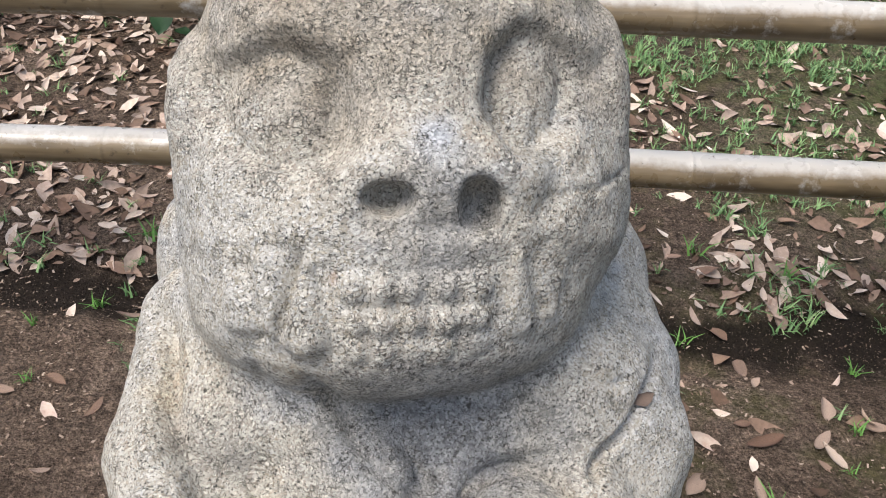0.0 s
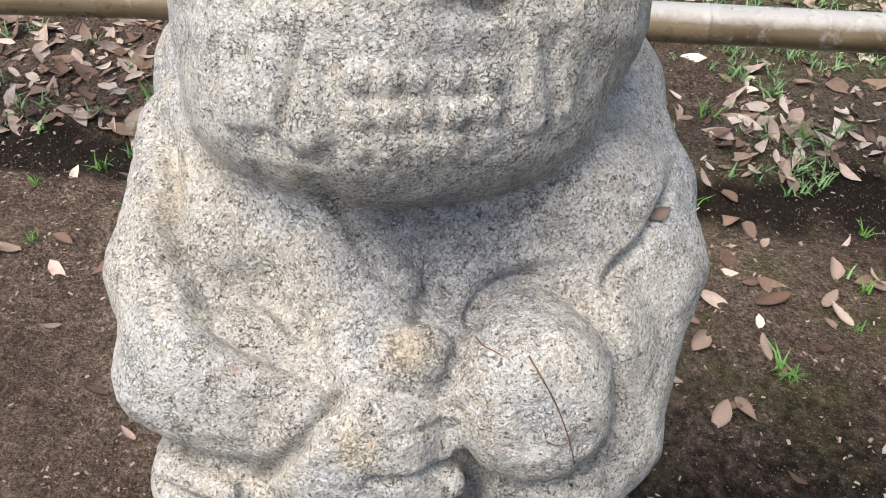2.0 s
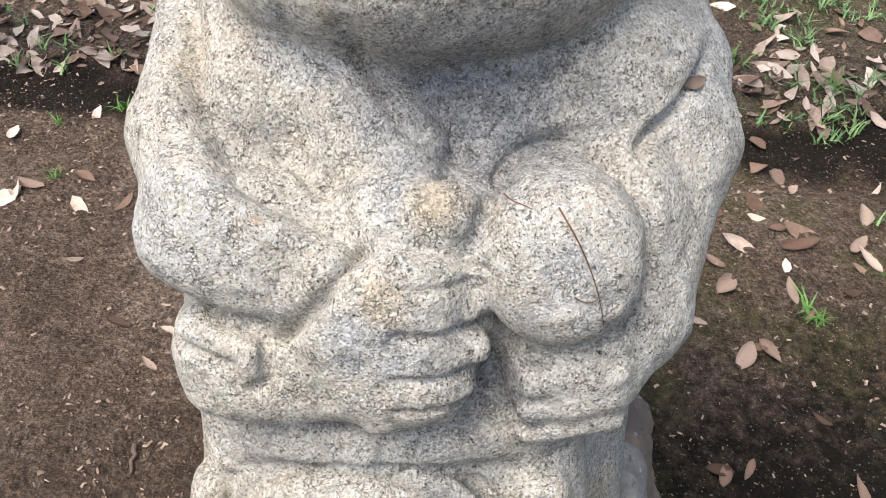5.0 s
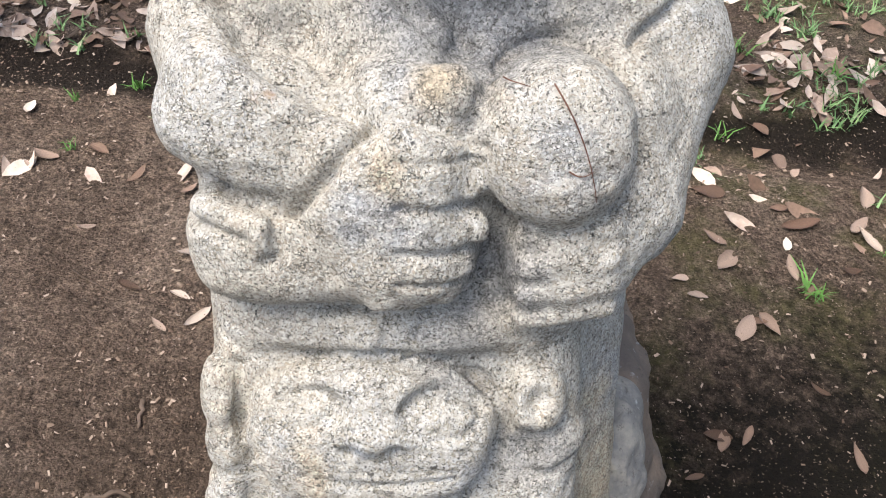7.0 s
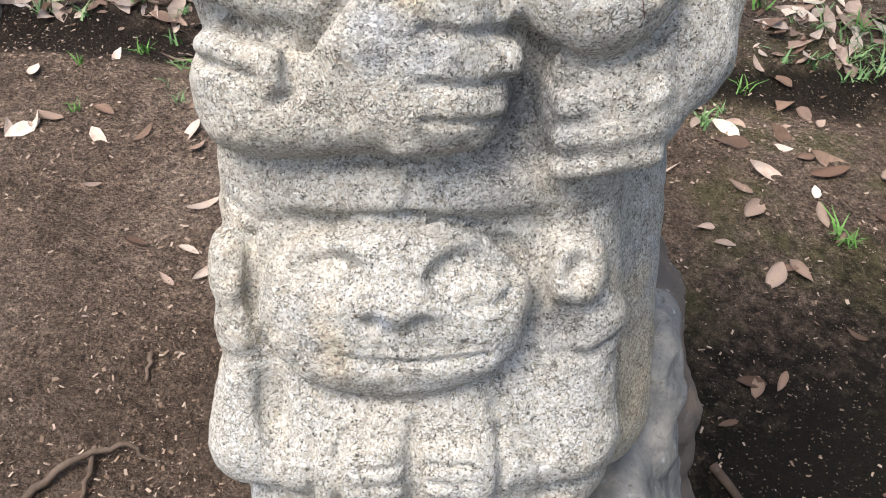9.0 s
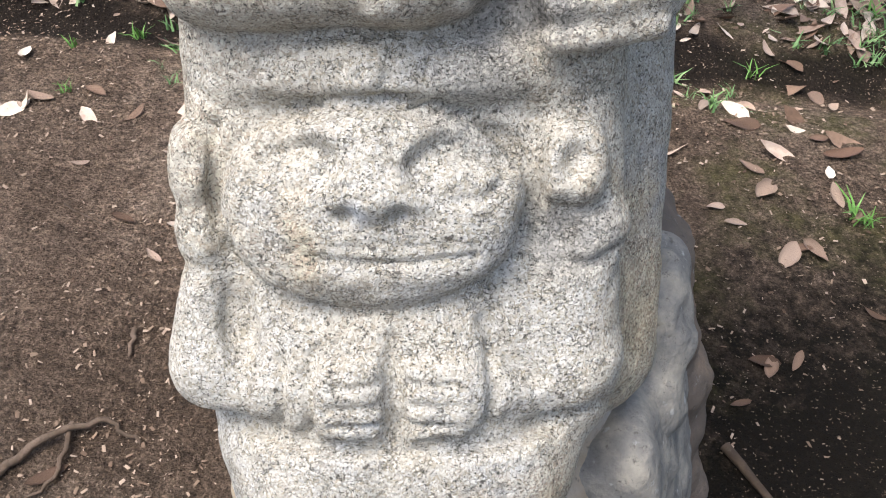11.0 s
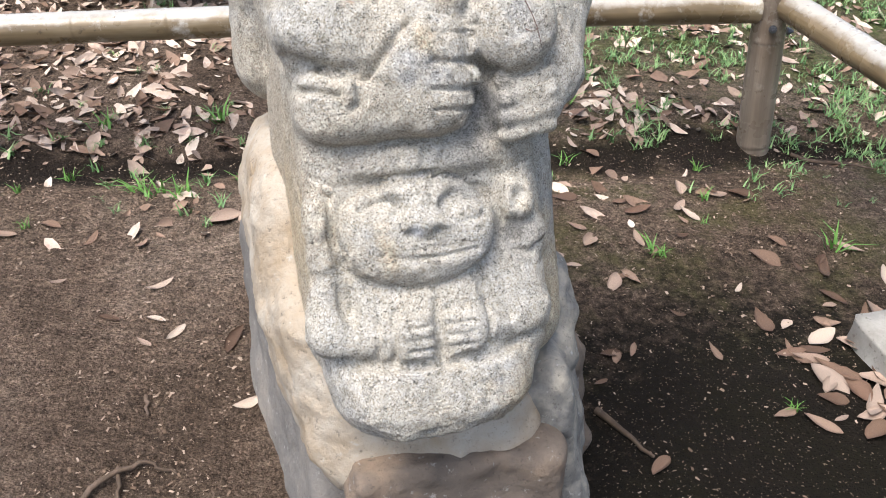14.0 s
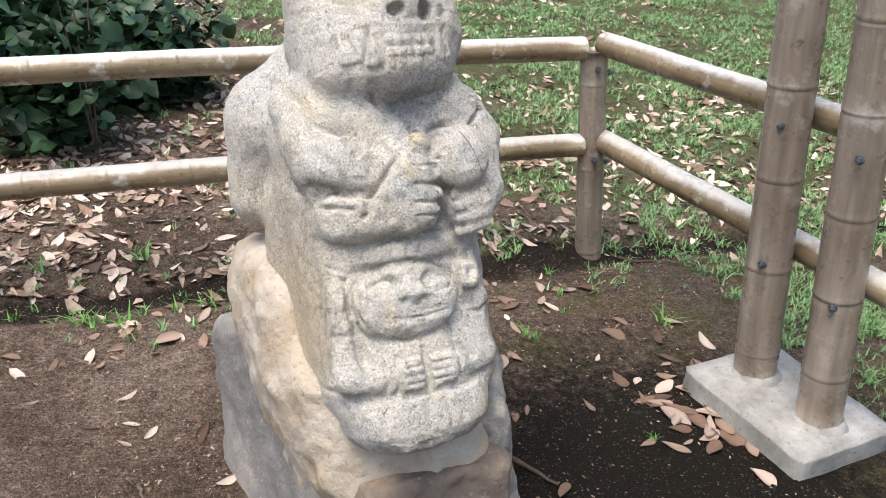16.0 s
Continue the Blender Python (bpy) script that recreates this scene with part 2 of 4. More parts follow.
BOLT.b.inputs["Metallic"].default_value = 0.8
BOLT = BOLT.done((0.16, 0.17, 0.19))
CONCRETE = concrete()
LEAF, LITTER = dry_leaf(False), dry_leaf(True)
GRASS = green("grass", (0.09, 0.18, 0.065), (0.165, 0.29, 0.105), (0.28, 0.40, 0.175))
WEED = green("weed", (0.06, 0.15, 0.028), (0.11, 0.25, 0.05), (0.18, 0.33, 0.085))
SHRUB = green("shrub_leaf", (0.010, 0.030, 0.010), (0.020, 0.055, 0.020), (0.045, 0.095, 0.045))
BROAD_LEAF = green("broad_leaf", (0.07, 0.16, 0.09), (0.10, 0.21, 0.13), (0.14, 0.26, 0.17))
CHIPS = Mat("wood_chip", 0.8, 0.2)
CHIPS = CHIPS.done(CHIPS.ramp(CHIPS.island(), (0.0, (0.10, 0.065, 0.045)), (0.4, (0.22, 0.155, 0.11)), (1.0, (0.42, 0.33, 0.255))))
RED_TWIG = rock("red_twig", (0.10, 0.045, 0.030), (0.16, 0.075, 0.050), (0.22, 0.12, 0.08), 40, 0.1)
BARK = rock("dead_bark", (0.05, 0.035, 0.025), (0.085, 0.06, 0.042), (0.14, 0.10, 0.075), 20, 0.1)


# ---- mesh helpers ----
def mesh_of(name, verts, faces, material, smooth=True):
    me = bpy.data.meshes.new(name)
    me.from_pydata(verts.tolist() if isinstance(verts, np.ndarray) else verts, [], faces.tolist() if isinstance(faces, np.ndarray) else faces)
    me.materials.append(material)
    if smooth:
        me.polygons.foreach_set("use_smooth", [True] * len(me.polygons))
    me.update()
    return me


def part(name, me, parent, label="", m=None):
    ob = new(name, me)
    ob.parent = parent
    if m is not None:
        ob.matrix_basis = m
    return tagged(ob, label) if label else ob


def thing(name, m=None):
    ob = new(name)
    ob.empty_display_size = 0.1
    if m is not None:
        ob.matrix_basis = m
    return ob


def lattice(p, scale, seed):
    """Smooth value noise in -1..1 at the rows of p."""
    table = np.random.RandomState(seed).uniform(-1, 1, (32, 32, 32))
    q = p * scale + 57.3
    i = np.floor(q).astype(int)
    f = q - i
    f = f * f * (3 - 2 * f)
    out = 0
    for a in (0, 1):
        for b in (0, 1):
            for c in (0, 1):
                k = table[(i[:, 0] + a) % 32, (i[:, 1] + b) % 32, (i[:, 2] + c) % 32]
                out = out + k * (f[:, 0] if a else 1 - f[:, 0]) * (f[:, 1] if b else 1 - f[:, 1]) * (f[:, 2] if c else 1 - f[:, 2])
    return out


class Carving:
    """A solid built from blended forms in a grid of cells, then skinned."""

    def __init__(self, low, high, step):
        self.low, self.step = np.array(low, float), step
        self.axes = [np.arange(a, b, step, dtype=np.float32) for a, b in zip(low, high)]
        self.f = np.full([len(a) for a in self.axes], 0.2, np.float32)

    def window(self, c, r):
        cut = []
        for a, lo, hi in zip(self.axes, np.subtract(c, r), np.add(c, r)):
            i, j = np.searchsorted(a, lo), np.searchsorted(a, hi)
            cut.append(slice(int(i), int(max(j, i + 1))))
        g = np.meshgrid(*(a[s] for a, s in zip(self.axes, cut)), indexing="ij")
        return tuple(cut), g

    def blend(self, cut, d, k, dig):
        old = self.f[cut]
        if dig:
            h = np.clip(0.5 - 0.5 * (old + d) / k, 0, 1)
            self.f[cut] = old + (-d - old) * h + k * h * (1 - h)
        else:
            h = np.clip(0.5 + 0.5 * (old - d) / k, 0, 1)
            self.f[cut] = old + (d - old) * h - k * h * (1 - h)

    def egg(self, c, r, k=0.012, p=2.0, dig=False, turn=0.0, front=0.0):
        """An ellipsoid; a higher p squares it off, front flattens its face, turn (degrees) rolls it in the front plane."""
        r = np.array(r, float)
        big = np.full(3, max(r)) if turn else r
        cut, (x, y, z) = self.window(c, big * 1.15 + 3 * k + 0.01)
        x, y, z = x - c[0], y - c[1], z - c[2]
        if turn:
            s, o = math.sin(radians(turn)), math.cos(radians(turn))
            x, y = x * o + y * s, -x * s + y * o
        e = front or p
        q = ((np.abs(x / r[0]) ** p + np.abs(y / r[1]) ** p) ** (e / p) + np.abs(z / r[2]) ** e) ** (1 / e)
        grad = np.sqrt((x / r[0] ** 2) ** 2 + (y / r[1] ** 2) ** 2 + (z / r[2] ** 2) ** 2) + 1e-6
        near = np.sqrt((x / r[0]) ** 2 + (y / r[1]) ** 2 + (z / r[2]) ** 2) + 1e-6
        self.blend(cut, (q - 1) * np.maximum(near / grad, min(r) * 0.5), k, dig)

    def limb(self, a, b, ra, rb, k=0.012, dig=False, flat=1.0):
        """A rounded limb from a to b; flat < 1 thins it front to back."""
        a, b = np.array(a, float), np.array(b, float)
        cut, g = self.window((a + b) / 2, np.abs(b - a) / 2 + max(ra, rb) + 3 * k + 0.01)
        d = b - a
        t = np.clip(sum((g[n] - a[n]) * d[n] for n in range(3)) / max(d @ d, 1e-9), 0, 1)
        off = [g[n] - a[n] - t * d[n] for n in range(3)]
        off[2] = off[2] / flat
        self.blend(cut, (np.sqrt(off[0] ** 2 + off[1] ** 2 + off[2] ** 2) - (ra + (rb - ra) * t)) * min(1, flat + 0.2), k, dig)

    def block(self, c, half, round_off, k=0.02, dig=False, rot=None):
        half = np.array(half, float) - round_off
        cut, g = self.window(c, np.full(3, np.linalg.norm(half)) + round_off + 3 * k + 0.01 if rot is not None else half + round_off + 3 * k + 0.01)
        off = [g[n] - c[n] for n in range(3)]
        if rot is not None:
            r = np.array(Euler([radians(v) for v in rot]).to_matrix()).T
            off = [r[n, 0] * off[0] + r[n, 1] * off[1] + r[n, 2] * off[2] for n in range(3)]
        q = [np.abs(o) - h for o, h in zip(off, half)]
        out = np.sqrt(sum(np.maximum(v, 0) ** 2 for v in q)) + np.minimum(np.maximum(np.maximum(q[0], q[1]), q[2]), 0) - round_off
        self.blend(cut, out, k, dig)

    def skin(self):
        """Verts, outward normals and quads of the surface."""
        f = self.f
        for n in range(3):
            edge = [slice(None)] * 3
            for s in (0, -1):
                edge[n] = s
                f[tuple(edge)] = np.maximum(f[tuple(edge)], 0.01)
        inside = f < 0
        corners = [tuple(slice(o, f.shape[n] - 1 + o) for n, o in enumerate(c)) for c in np.ndindex(2, 2, 2)]
        count = sum(inside[c].astype(np.int8) for c in corners)
        cells = np.argwhere((count > 0) & (count < 8))
        index = np.full(count.shape, -1, np.int32)
        index[tuple(cells.T)] = np.arange(len(cells))
        total, hits = np.zeros((len(cells), 3)), np.zeros(len(cells))
        value = {c: f[tuple((cells + c).T)] for c in np.ndindex(2, 2, 2)}
        for c in np.ndindex(2, 2, 2):
            for n in range(3):
                if c[n]:
                    continue
                d = tuple(v + (m == n) for m, v in enumerate(c))
                a, b = value[c], value[d]
                cross = (a < 0) != (b < 0)
                t = np.where(cross, a / np.where(cross, a - b, 1), 0)
                p = np.array(c, float) + np.outer(t, np.eye(3)[n])
                total += p * cross[:, None]
                hits += cross
        verts = self.low + (cells + total / hits[:, None]) * self.step
        quads = []
        for n in range(3):
            a, b = (n + 1) % 3, (n + 2) % 3
            s0 = [slice(None)] * 3
            s1 = [slice(None)] * 3
            s0[n], s1[n] = slice(None, -1), slice(1, None)
            flip = inside[tuple(s0)] != inside[tuple(s1)]
            e = np.argwhere(flip)
            e = e[(e[:, a] > 0) & (e[:, b] > 0) & (e[:, a] < f.shape[a] - 1) & (e[:, b] < f.shape[b] - 1)]
            ea, eb = np.eye(3, dtype=int)[a], np.eye(3, dtype=int)[b]
            q = np.stack([index[tuple((e - oa * ea - ob * eb).T)] for oa, ob in ((1, 1), (0, 1), (0, 0), (1, 0))], 1)
            back = ~inside[tuple(e.T)]
            q[back] = q[back][:, ::-1]
            quads.append(q)
        quads = np.concatenate(quads)
        g = np.stack(np.gradient(f, self.step), -1)[tuple(cells.T)]
        normals = g / (np.linalg.norm(g, axis=1, keepdims=True) + 1e-9)
        # one light relaxing step takes the cell pattern out
        for _ in range(2):
            acc, num = np.zeros_like(verts), np.zeros(len(verts))
            for i in range(4):
                for j in (1, 3):
                    np.add.at(acc, quads[:, i], verts[quads[:, (i + j) % 4]])
                    np.add.at(num, quads[:, i], 1)
            verts = 0.5 * verts + 0.5 * acc / np.maximum(num, 1)[:, None]
        return verts, normals, quads


# ---- ground ----
SLOPE_X, SLOPE_Y = -0.1037, 0.0665


def ease(v, reach):
    return reach * np.tanh(v / reach)


def ground_at(x, y):
    """The ground's height: a slope with a shallow trodden channel under the back rails."""
    x, y = np.asarray(x, float), np.asarray(y, float)
    z = SLOPE_X * ease(x, 9.0) + SLOPE_Y * ease(y, 12.0)
    p = np.stack([x.ravel(), y.ravel(), 0 * x.ravel()], 1)
    near = np.exp(-((x / 9) ** 2 + (y / 9) ** 2))
    bumps = (lattice(p, 1.7, 3) * 0.014 + lattice(p, 6.0, 4) * 0.006 + lattice(p, 19.0, 5) * 0.003).reshape(x.shape)
    ditch = -0.055 * np.exp(-(((y - 1.71 + 0.05 * np.sin(2.3 * x)) / 0.11) ** 2)) * (np.abs(x) < 4)
    return z + bumps * near + ditch


def tilt_at(x, y):
    """A turn that lays a thing on the slope at x, y."""
    n = Vector((-SLOPE_X, -SLOPE_Y, 1)).normalized()
    return Vector((0, 0, 1)).rotation_difference(n).to_matrix().to_4x4()


def build_ground():
    near = np.arange(-3.6, 5.0, 0.022)
    far = np.array([7, 10, 14, 20, 30, 50, 90, 160, 300.0])
    xs = np.concatenate([-3.6 - far[::-1] + 6.0 - 4.0, near, 4.0 + far - 4.0])
    ys_near = np.arange(-2.2, 4.2, 0.022)
    ys = np.concatenate([-2.2 - far[::-1] + 5.0, ys_near, np.arange(4.4, 9, 0.2), 4.0 + far])
    gx, gy = np.meshgrid(xs, ys, indexing="ij")
    gz = ground_at(gx, gy)
    verts = np.stack([gx.ravel(), gy.ravel(), gz.ravel()], 1)
    nx, ny = len(xs), len(ys)
    i = np.arange(nx * ny).reshape(nx, ny)
    faces = np.stack([i[:-1, :-1].ravel(), i[1:, :-1].ravel(), i[1:, 1:].ravel(), i[:-1, 1:].ravel()], 1)
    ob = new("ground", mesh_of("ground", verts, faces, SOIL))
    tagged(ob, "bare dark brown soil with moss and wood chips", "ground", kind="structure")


build_ground()

# ---- the carved statue ----
# its own axes: u across, v up along the leaning front, w out towards the viewer
U, V, W = Vector((0.9936, 0.0925, -0.0642)), Vector((0.0208, 0.4089, 0.9123)), Vector((0.1107, -0.9079, 0.4044))
STATUE = Matrix.Translation((0.0406, 0.066, 0.4894)) @ Matrix((U, V, W)).transposed().to_4x4()


def stroke(p, line, width):
    """1 on a line of (u, v) points, falling to 0 at its sides."""
    best = np.full(len(p), 9.0)
    for a, b in zip(line, line[1:]):
        a, b = np.array(a), np.array(b)
        d = b - a
        t = np.clip(((p - a) @ d) / (d @ d), 0, 1)
        best = np.minimum(best, np.linalg.norm(p - a - t[:, None] * d, axis=1))
    return np.exp(-((best / width) ** 2))


def ring(p, c, r, width, turn=0.0):
    """1 on an ellipse's outline."""
    o, s = math.cos(radians(turn)), math.sin(radians(turn))
    x, y = p[:, 0] - c[0], p[:, 1] - c[1]
    x, y = x * o + y * s, -x * s + y * o
    q = np.sqrt((x / r[0]) ** 2 + (y / r[1]) ** 2)
    return np.exp(-(((q - 1) * min(r) / width) ** 2))


def dome(p, c, r, sharp=2.0, turn=0.0):
    """1 in the middle of an ellipse, 0 outside; a higher sharp makes it flat with steep sides."""
    o, s = math.cos(radians(turn)), math.sin(radians(turn))
    x, y = p[:, 0] - c[0], p[:, 1] - c[1]
    x, y = x * o + y * s, -x * s + y * o
    return np.exp(-(((x / r[0]) ** 2 + (y / r[1]) ** 2) ** (sharp / 2)))


def build_statue():
    s = Carving((-0.31, -0.01, -0.60), (0.34, 1.14, 0.115), 0.003)
    # pillar that carries the figures
    s.block((-0.014, 0.36, -0.165), (0.168, 0.25, 0.160), 0.055)
    s.block((0.012, 0.36, -0.28), (0.200, 0.28, 0.19), 0.08, 0.04)
    s.limb((-0.12, 0.52, -0.34), (-0.10, 0.2, -0.44), 0.08, 0.10, 0.05)
    # torso, shoulders and back
    s.egg((0.033, 0.655, -0.235), (0.225, 0.235, 0.175), 0.03, 2.4)
    s.limb((-0.150, 0.765, -0.39), (-0.172, 0.605, -0.465), 0.096, 0.082, 0.03)
    s.limb((0.03, 0.74, -0.40), (0.03, 0.45, -0.42), 0.13, 0.12, 0.05)
    s.limb((-0.03, 0.875, -0.30), (-0.145, 0.765, -0.385), 0.085, 0.095, 0.04)
    s.limb((0.09, 0.875, -0.30), (0.20, 0.765, -0.33), 0.085, 0.085, 0.04)
    s.limb((0.195, 0.765, -0.26), (0.215, 0.58, -0.28), 0.08, 0.07, 0.03)
    # the full chest under the chin
    s.egg((-0.060, 0.665, -0.150), (0.13, 0.10, 0.105), 0.02, 2.3)
    s.egg((0.090, 0.678, -0.146), (0.165, 0.115, 0.118), 0.025, 2.5)
    # head
    s.egg((0.017, 0.808, -0.112), (0.166, 0.095, 0.163), 0.014, 2.2)
    s.egg((0.030, 0.872, -0.128), (0.186, 0.122, 0.176), 0.02, 2.15)
    s.egg((0.030, 0.975, -0.130), (0.160, 0.135, 0.148), 0.03, 2.3)
    s.limb((0.036, 1.03, -0.045), (0.046, 0.93, -0.012), 0.050, 0.046, 0.03)
    s.egg((0.048, 0.905, -0.006), (0.086, 0.035, 0.056), 0.020)
    s.egg((-0.130, 0.945, -0.10), (0.026, 0.056, 0.055), 0.025)
    s.egg((0.183, 0.950, -0.105), (0.027, 0.065, 0.055), 0.025)
    # nostrils
    s.egg((0.018, 0.891, 0.054), (0.019, 0.0135, 0.036), 0.005, dig=True)
    s.egg((0.081, 0.886, 0.052), (0.0165, 0.020, 0.040), 0.005, dig=True)
    # the forearm that comes down over the chest, and the shoulder fold facing it
    s.limb((-0.110, 0.768, -0.110), (-0.055, 0.706, -0.068), 0.046, 0.046, 0.018)
    s.limb((-0.055, 0.706, -0.068), (0.004, 0.656, -0.018), 0.046, 0.032, 0.016)
    s.limb((0.235, 0.70, -0.165), (0.165, 0.660, -0.092), 0.045, 0.042, 0.012)
    s.limb((0.165, 0.658, -0.092), (0.070, 0.652, -0.040), 0.040, 0.022, 0.014)
    # arm on the west side, down to the elbow and across to the hand
    s.limb((-0.146, 0.750, -0.150), (-0.150, 0.665, -0.066), 0.060, 0.061, 0.025)
    s.limb((-0.150, 0.665, -0.066), (-0.138, 0.612, -0.036), 0.061, 0.061, 0.025)
    s.egg((-0.119, 0.608, -0.042), (0.082, 0.060, 0.094), 0.012, 3.0, turn=-24, front=3.2)
    s.egg((-0.040, 0.640, -0.070), (0.065, 0.050, 0.070), 0.012)
    # the gripping hand: back of the hand, thumb and four fingers
    s.egg((-0.020, 0.562, -0.014), (0.076, 0.082, 0.086), 0.010, 2.6, turn=-12)
    s.egg((-0.010, 0.508, -0.008), (0.066, 0.052, 0.074), 0.010, 2.6)
    s.limb((-0.024, 0.632, 0.010), (0.034, 0.632, 0.030), 0.022, 0.019, 0.008)
    s.limb((0.034, 0.632, 0.030), (0.052, 0.612, 0.026), 0.019, 0.012, 0.006)
    for (u0, v0), (u1, v1), r in (((-0.014, 0.606), (0.046, 0.590), 0.017), ((-0.014, 0.570), (0.046, 0.564), 0.0175), ((-0.014, 0.530), (0.046, 0.528), 0.0175), ((-0.020, 0.500), (0.036, 0.498), 0.0145), ((-0.024, 0.474), (0.024, 0.476), 0.0125)):
        s.limb((u0, v0, 0.044), (u1, v1, 0.034), r, r * 0.92, 0.0045)
    s.egg((0.058, 0.585, -0.035), (0.045, 0.085, 0.068), 0.010)
    s.egg((0.160, 0.590, -0.055), (0.060, 0.085, 0.072), 0.012)
    # ball in the other hand
    s.egg((0.112, 0.595, -0.004), (0.064, 0.066, 0.074), 0.003, 2.15, turn=12, front=3.2)
    # arm on the east side and the fingers under the ball
    s.limb((0.205, 0.72, -0.20), (0.222, 0.64, -0.115), 0.066, 0.056, 0.02)
    s.limb((0.222, 0.64, -0.115), (0.178, 0.53, -0.030), 0.054, 0.046, 0.02)
    s.limb((0.178, 0.53, -0.030), (0.150, 0.500, -0.015), 0.046, 0.044, 0.02)
    s.egg((0.128, 0.495, -0.010), (0.056, 0.050, 0.052), 0.012, 2.4)
    for v0, v1, w in ((0.520, 0.528, 0.028), (0.496, 0.503, 0.032), (0.471, 0.479, 0.028), (0.449, 0.458, 0.020)):
        s.limb((0.094, v0, w), (0.155, v1, w - 0.004), 0.0125, 0.0145, 0.004)
    # the wrist block beside the hand, with its knuckles
    s.egg((-0.078, 0.510, -0.030), (0.106, 0.056, 0.080), 0.008, 3.0, turn=4)
    s.egg((-0.112, 0.524, 0.036), (0.013, 0.022, 0.020), 0.005)
    s.egg((-0.148, 0.540, 0.012), (0.026, 0.013, 0.026), 0.006)
    # head band of the small figure
    s.egg((-0.016, 0.428, -0.090), (0.158, 0.034, 0.106), 0.008, 3.0)
    # small face with ears
    s.egg((-0.037, 0.330, -0.026), (0.112, 0.076, 0.064), 0.0025, 2.4, front=4.0)
    s.egg((0.106, 0.360, -0.018), (0.029, 0.034, 0.030), 0.003, 2.7)
    s.egg((-0.168, 0.355, -0.026), (0.022, 0.040, 0.030), 0.006)
    s.egg((-0.165, 0.305, -0.026), (0.024, 0.036, 0.028), 0.008)
    s.egg((0.122, 0.300, -0.035), (0.034, 0.034, 0.030), 0.012)
    # arms and body of the small figure
    s.egg((-0.028, 0.205, -0.045), (0.135, 0.085, 0.072), 0.015, 2.4)
    s.limb((-0.162, 0.262, -0.030), (-0.166, 0.205, -0.020), 0.030, 0.036, 0.008)
    s.limb((-0.162, 0.195, -0.020), (-0.085, 0.188, 0.004), 0.034, 0.027, 0.012)
    s.limb((0.098, 0.265, -0.045), (0.112, 0.195, -0.040), 0.042, 0.044, 0.015)
    s.limb((0.110, 0.190, -0.036), (0.045, 0.186, -0.002), 0.040, 0.028, 0.015)
    s.egg((-0.058, 0.188, 0.008), (0.034, 0.036, 0.034), 0.006, 2.8)
    s.egg((0.016, 0.190, 0.006), (0.034, 0.036, 0.034), 0.006, 2.8)
    s.limb((-0.094, 0.212, 0.020), (-0.098, 0.168, 0.014), 0.008, 0.009, 0.006)
    for k, v in enumerate((0.213, 0.196, 0.179, 0.164)):
        s.limb((-0.064, v, 0.030), (-0.040, v - 0.001, 0.028), 0.0085, 0.0085, 0.003)
        s.limb((-0.006, v - 0.002, 0.028), (0.024, v, 0.026), 0.0085, 0.008, 0.003)
    # skirt and feet, rounded under like a bowl
    s.egg((-0.024, 0.128, -0.080), (0.156, 0.050, 0.116), 0.006, 2.6)
    s.egg((-0.024, 0.100, -0.085), (0.148, 0.080, 0.124), 0.010, 2.3, front=3.0)
    s.egg((-0.084, 0.095, 0.000), (0.056, 0.034, 0.030), 0.016, 2.4)
    s.egg((0.030, 0.093, 0.000), (0.058, 0.036, 0.030), 0.016, 2.4)

    p, n, quads = s.skin()
    q = p[:, :2]
    front = np.clip((n[:, 2] + 0.05) / 0.45, 0, 1) * np.clip((p[:, 2] + 0.16) / 0.05, 0, 1)
    d = np.zeros(len(p))
    # wide mouth: a sunken field with rows of teeth, and the tusks
    d += 0.0024 * stroke(q, [(-0.115, 0.856), (-0.05, 0.868), (0.045, 0.866), (0.14, 0.866), (0.185, 0.842)], 0.011)
    d -= 0.0016 * np.clip((0.850 - q[:, 1]) / 0.006, 0, 1) * np.clip((q[:, 1] - 0.772) / 0.010, 0, 1) * np.clip((q[:, 0] + 0.105) / 0.015, 0, 1) * np.clip((0.155 - q[:, 0]) / 0.015, 0, 1)
    for row, v in enumerate((0.8305, 0.8075, 0.7865)):
        for k, (u, half) in enumerate(((-0.0065, 0.0098), (0.0135, 0.0092), (0.0335, 0.0092), (0.0545, 0.0100), (0.0785, 0.0120))):
            shift = 0.0014 * math.sin(2.3 * k + 1.7 * row)
            d += (0.0056, 0.0056, 0.0030)[row] * dome(q, (u + shift, v + 0.0012 * math.sin(3.1 * k + row)), (half * 0.86, 0.0098), 5)
    for a, b, c, high in (((-0.036, 0.850), (-0.053, 0.797), (-0.025, 0.797), 0.0095), ((-0.062, 0.797), (-0.074, 0.845), (-0.056, 0.845), 0.0060), ((-0.092, 0.848), (-0.098, 0.805), (-0.078, 0.805), 0.0065), ((0.108, 0.850), (0.100, 0.800), (0.121, 0.800), 0.0048), ((0.134, 0.800), (0.124, 0.842), (0.144, 0.842), 0.0036)):
        # a tusk: a low wedge with its point at a
        axis = np.array([(b[0] + c[0]) / 2 - a[0], b[1] - a[1]])
        t = np.clip(((q - a) @ axis) / (axis @ axis), 0, 1.0)
        away = np.linalg.norm(q - a - t[:, None] * axis, axis=1)
        d += high * np.exp(-((away / (0.0035 + 0.5 * abs(c[0] - b[0]) * t * 0.85)) ** 4))
    d -= 0.0065 * stroke(q, [(-0.040, 0.851), (-0.059, 0.798)], 0.0036)
    d -= 0.0040 * dome(q, (-0.072, 0.792), (0.006, 0.004), 3)
    # eyes: a hollow round the ball, deeper beside the nose
    d -= 0.0200 * dome(q, (-0.050, 0.950), (0.054, 0.047), 4)
    d += 0.0165 * dome(q, (-0.065, 0.951), (0.035, 0.029), 2.5)
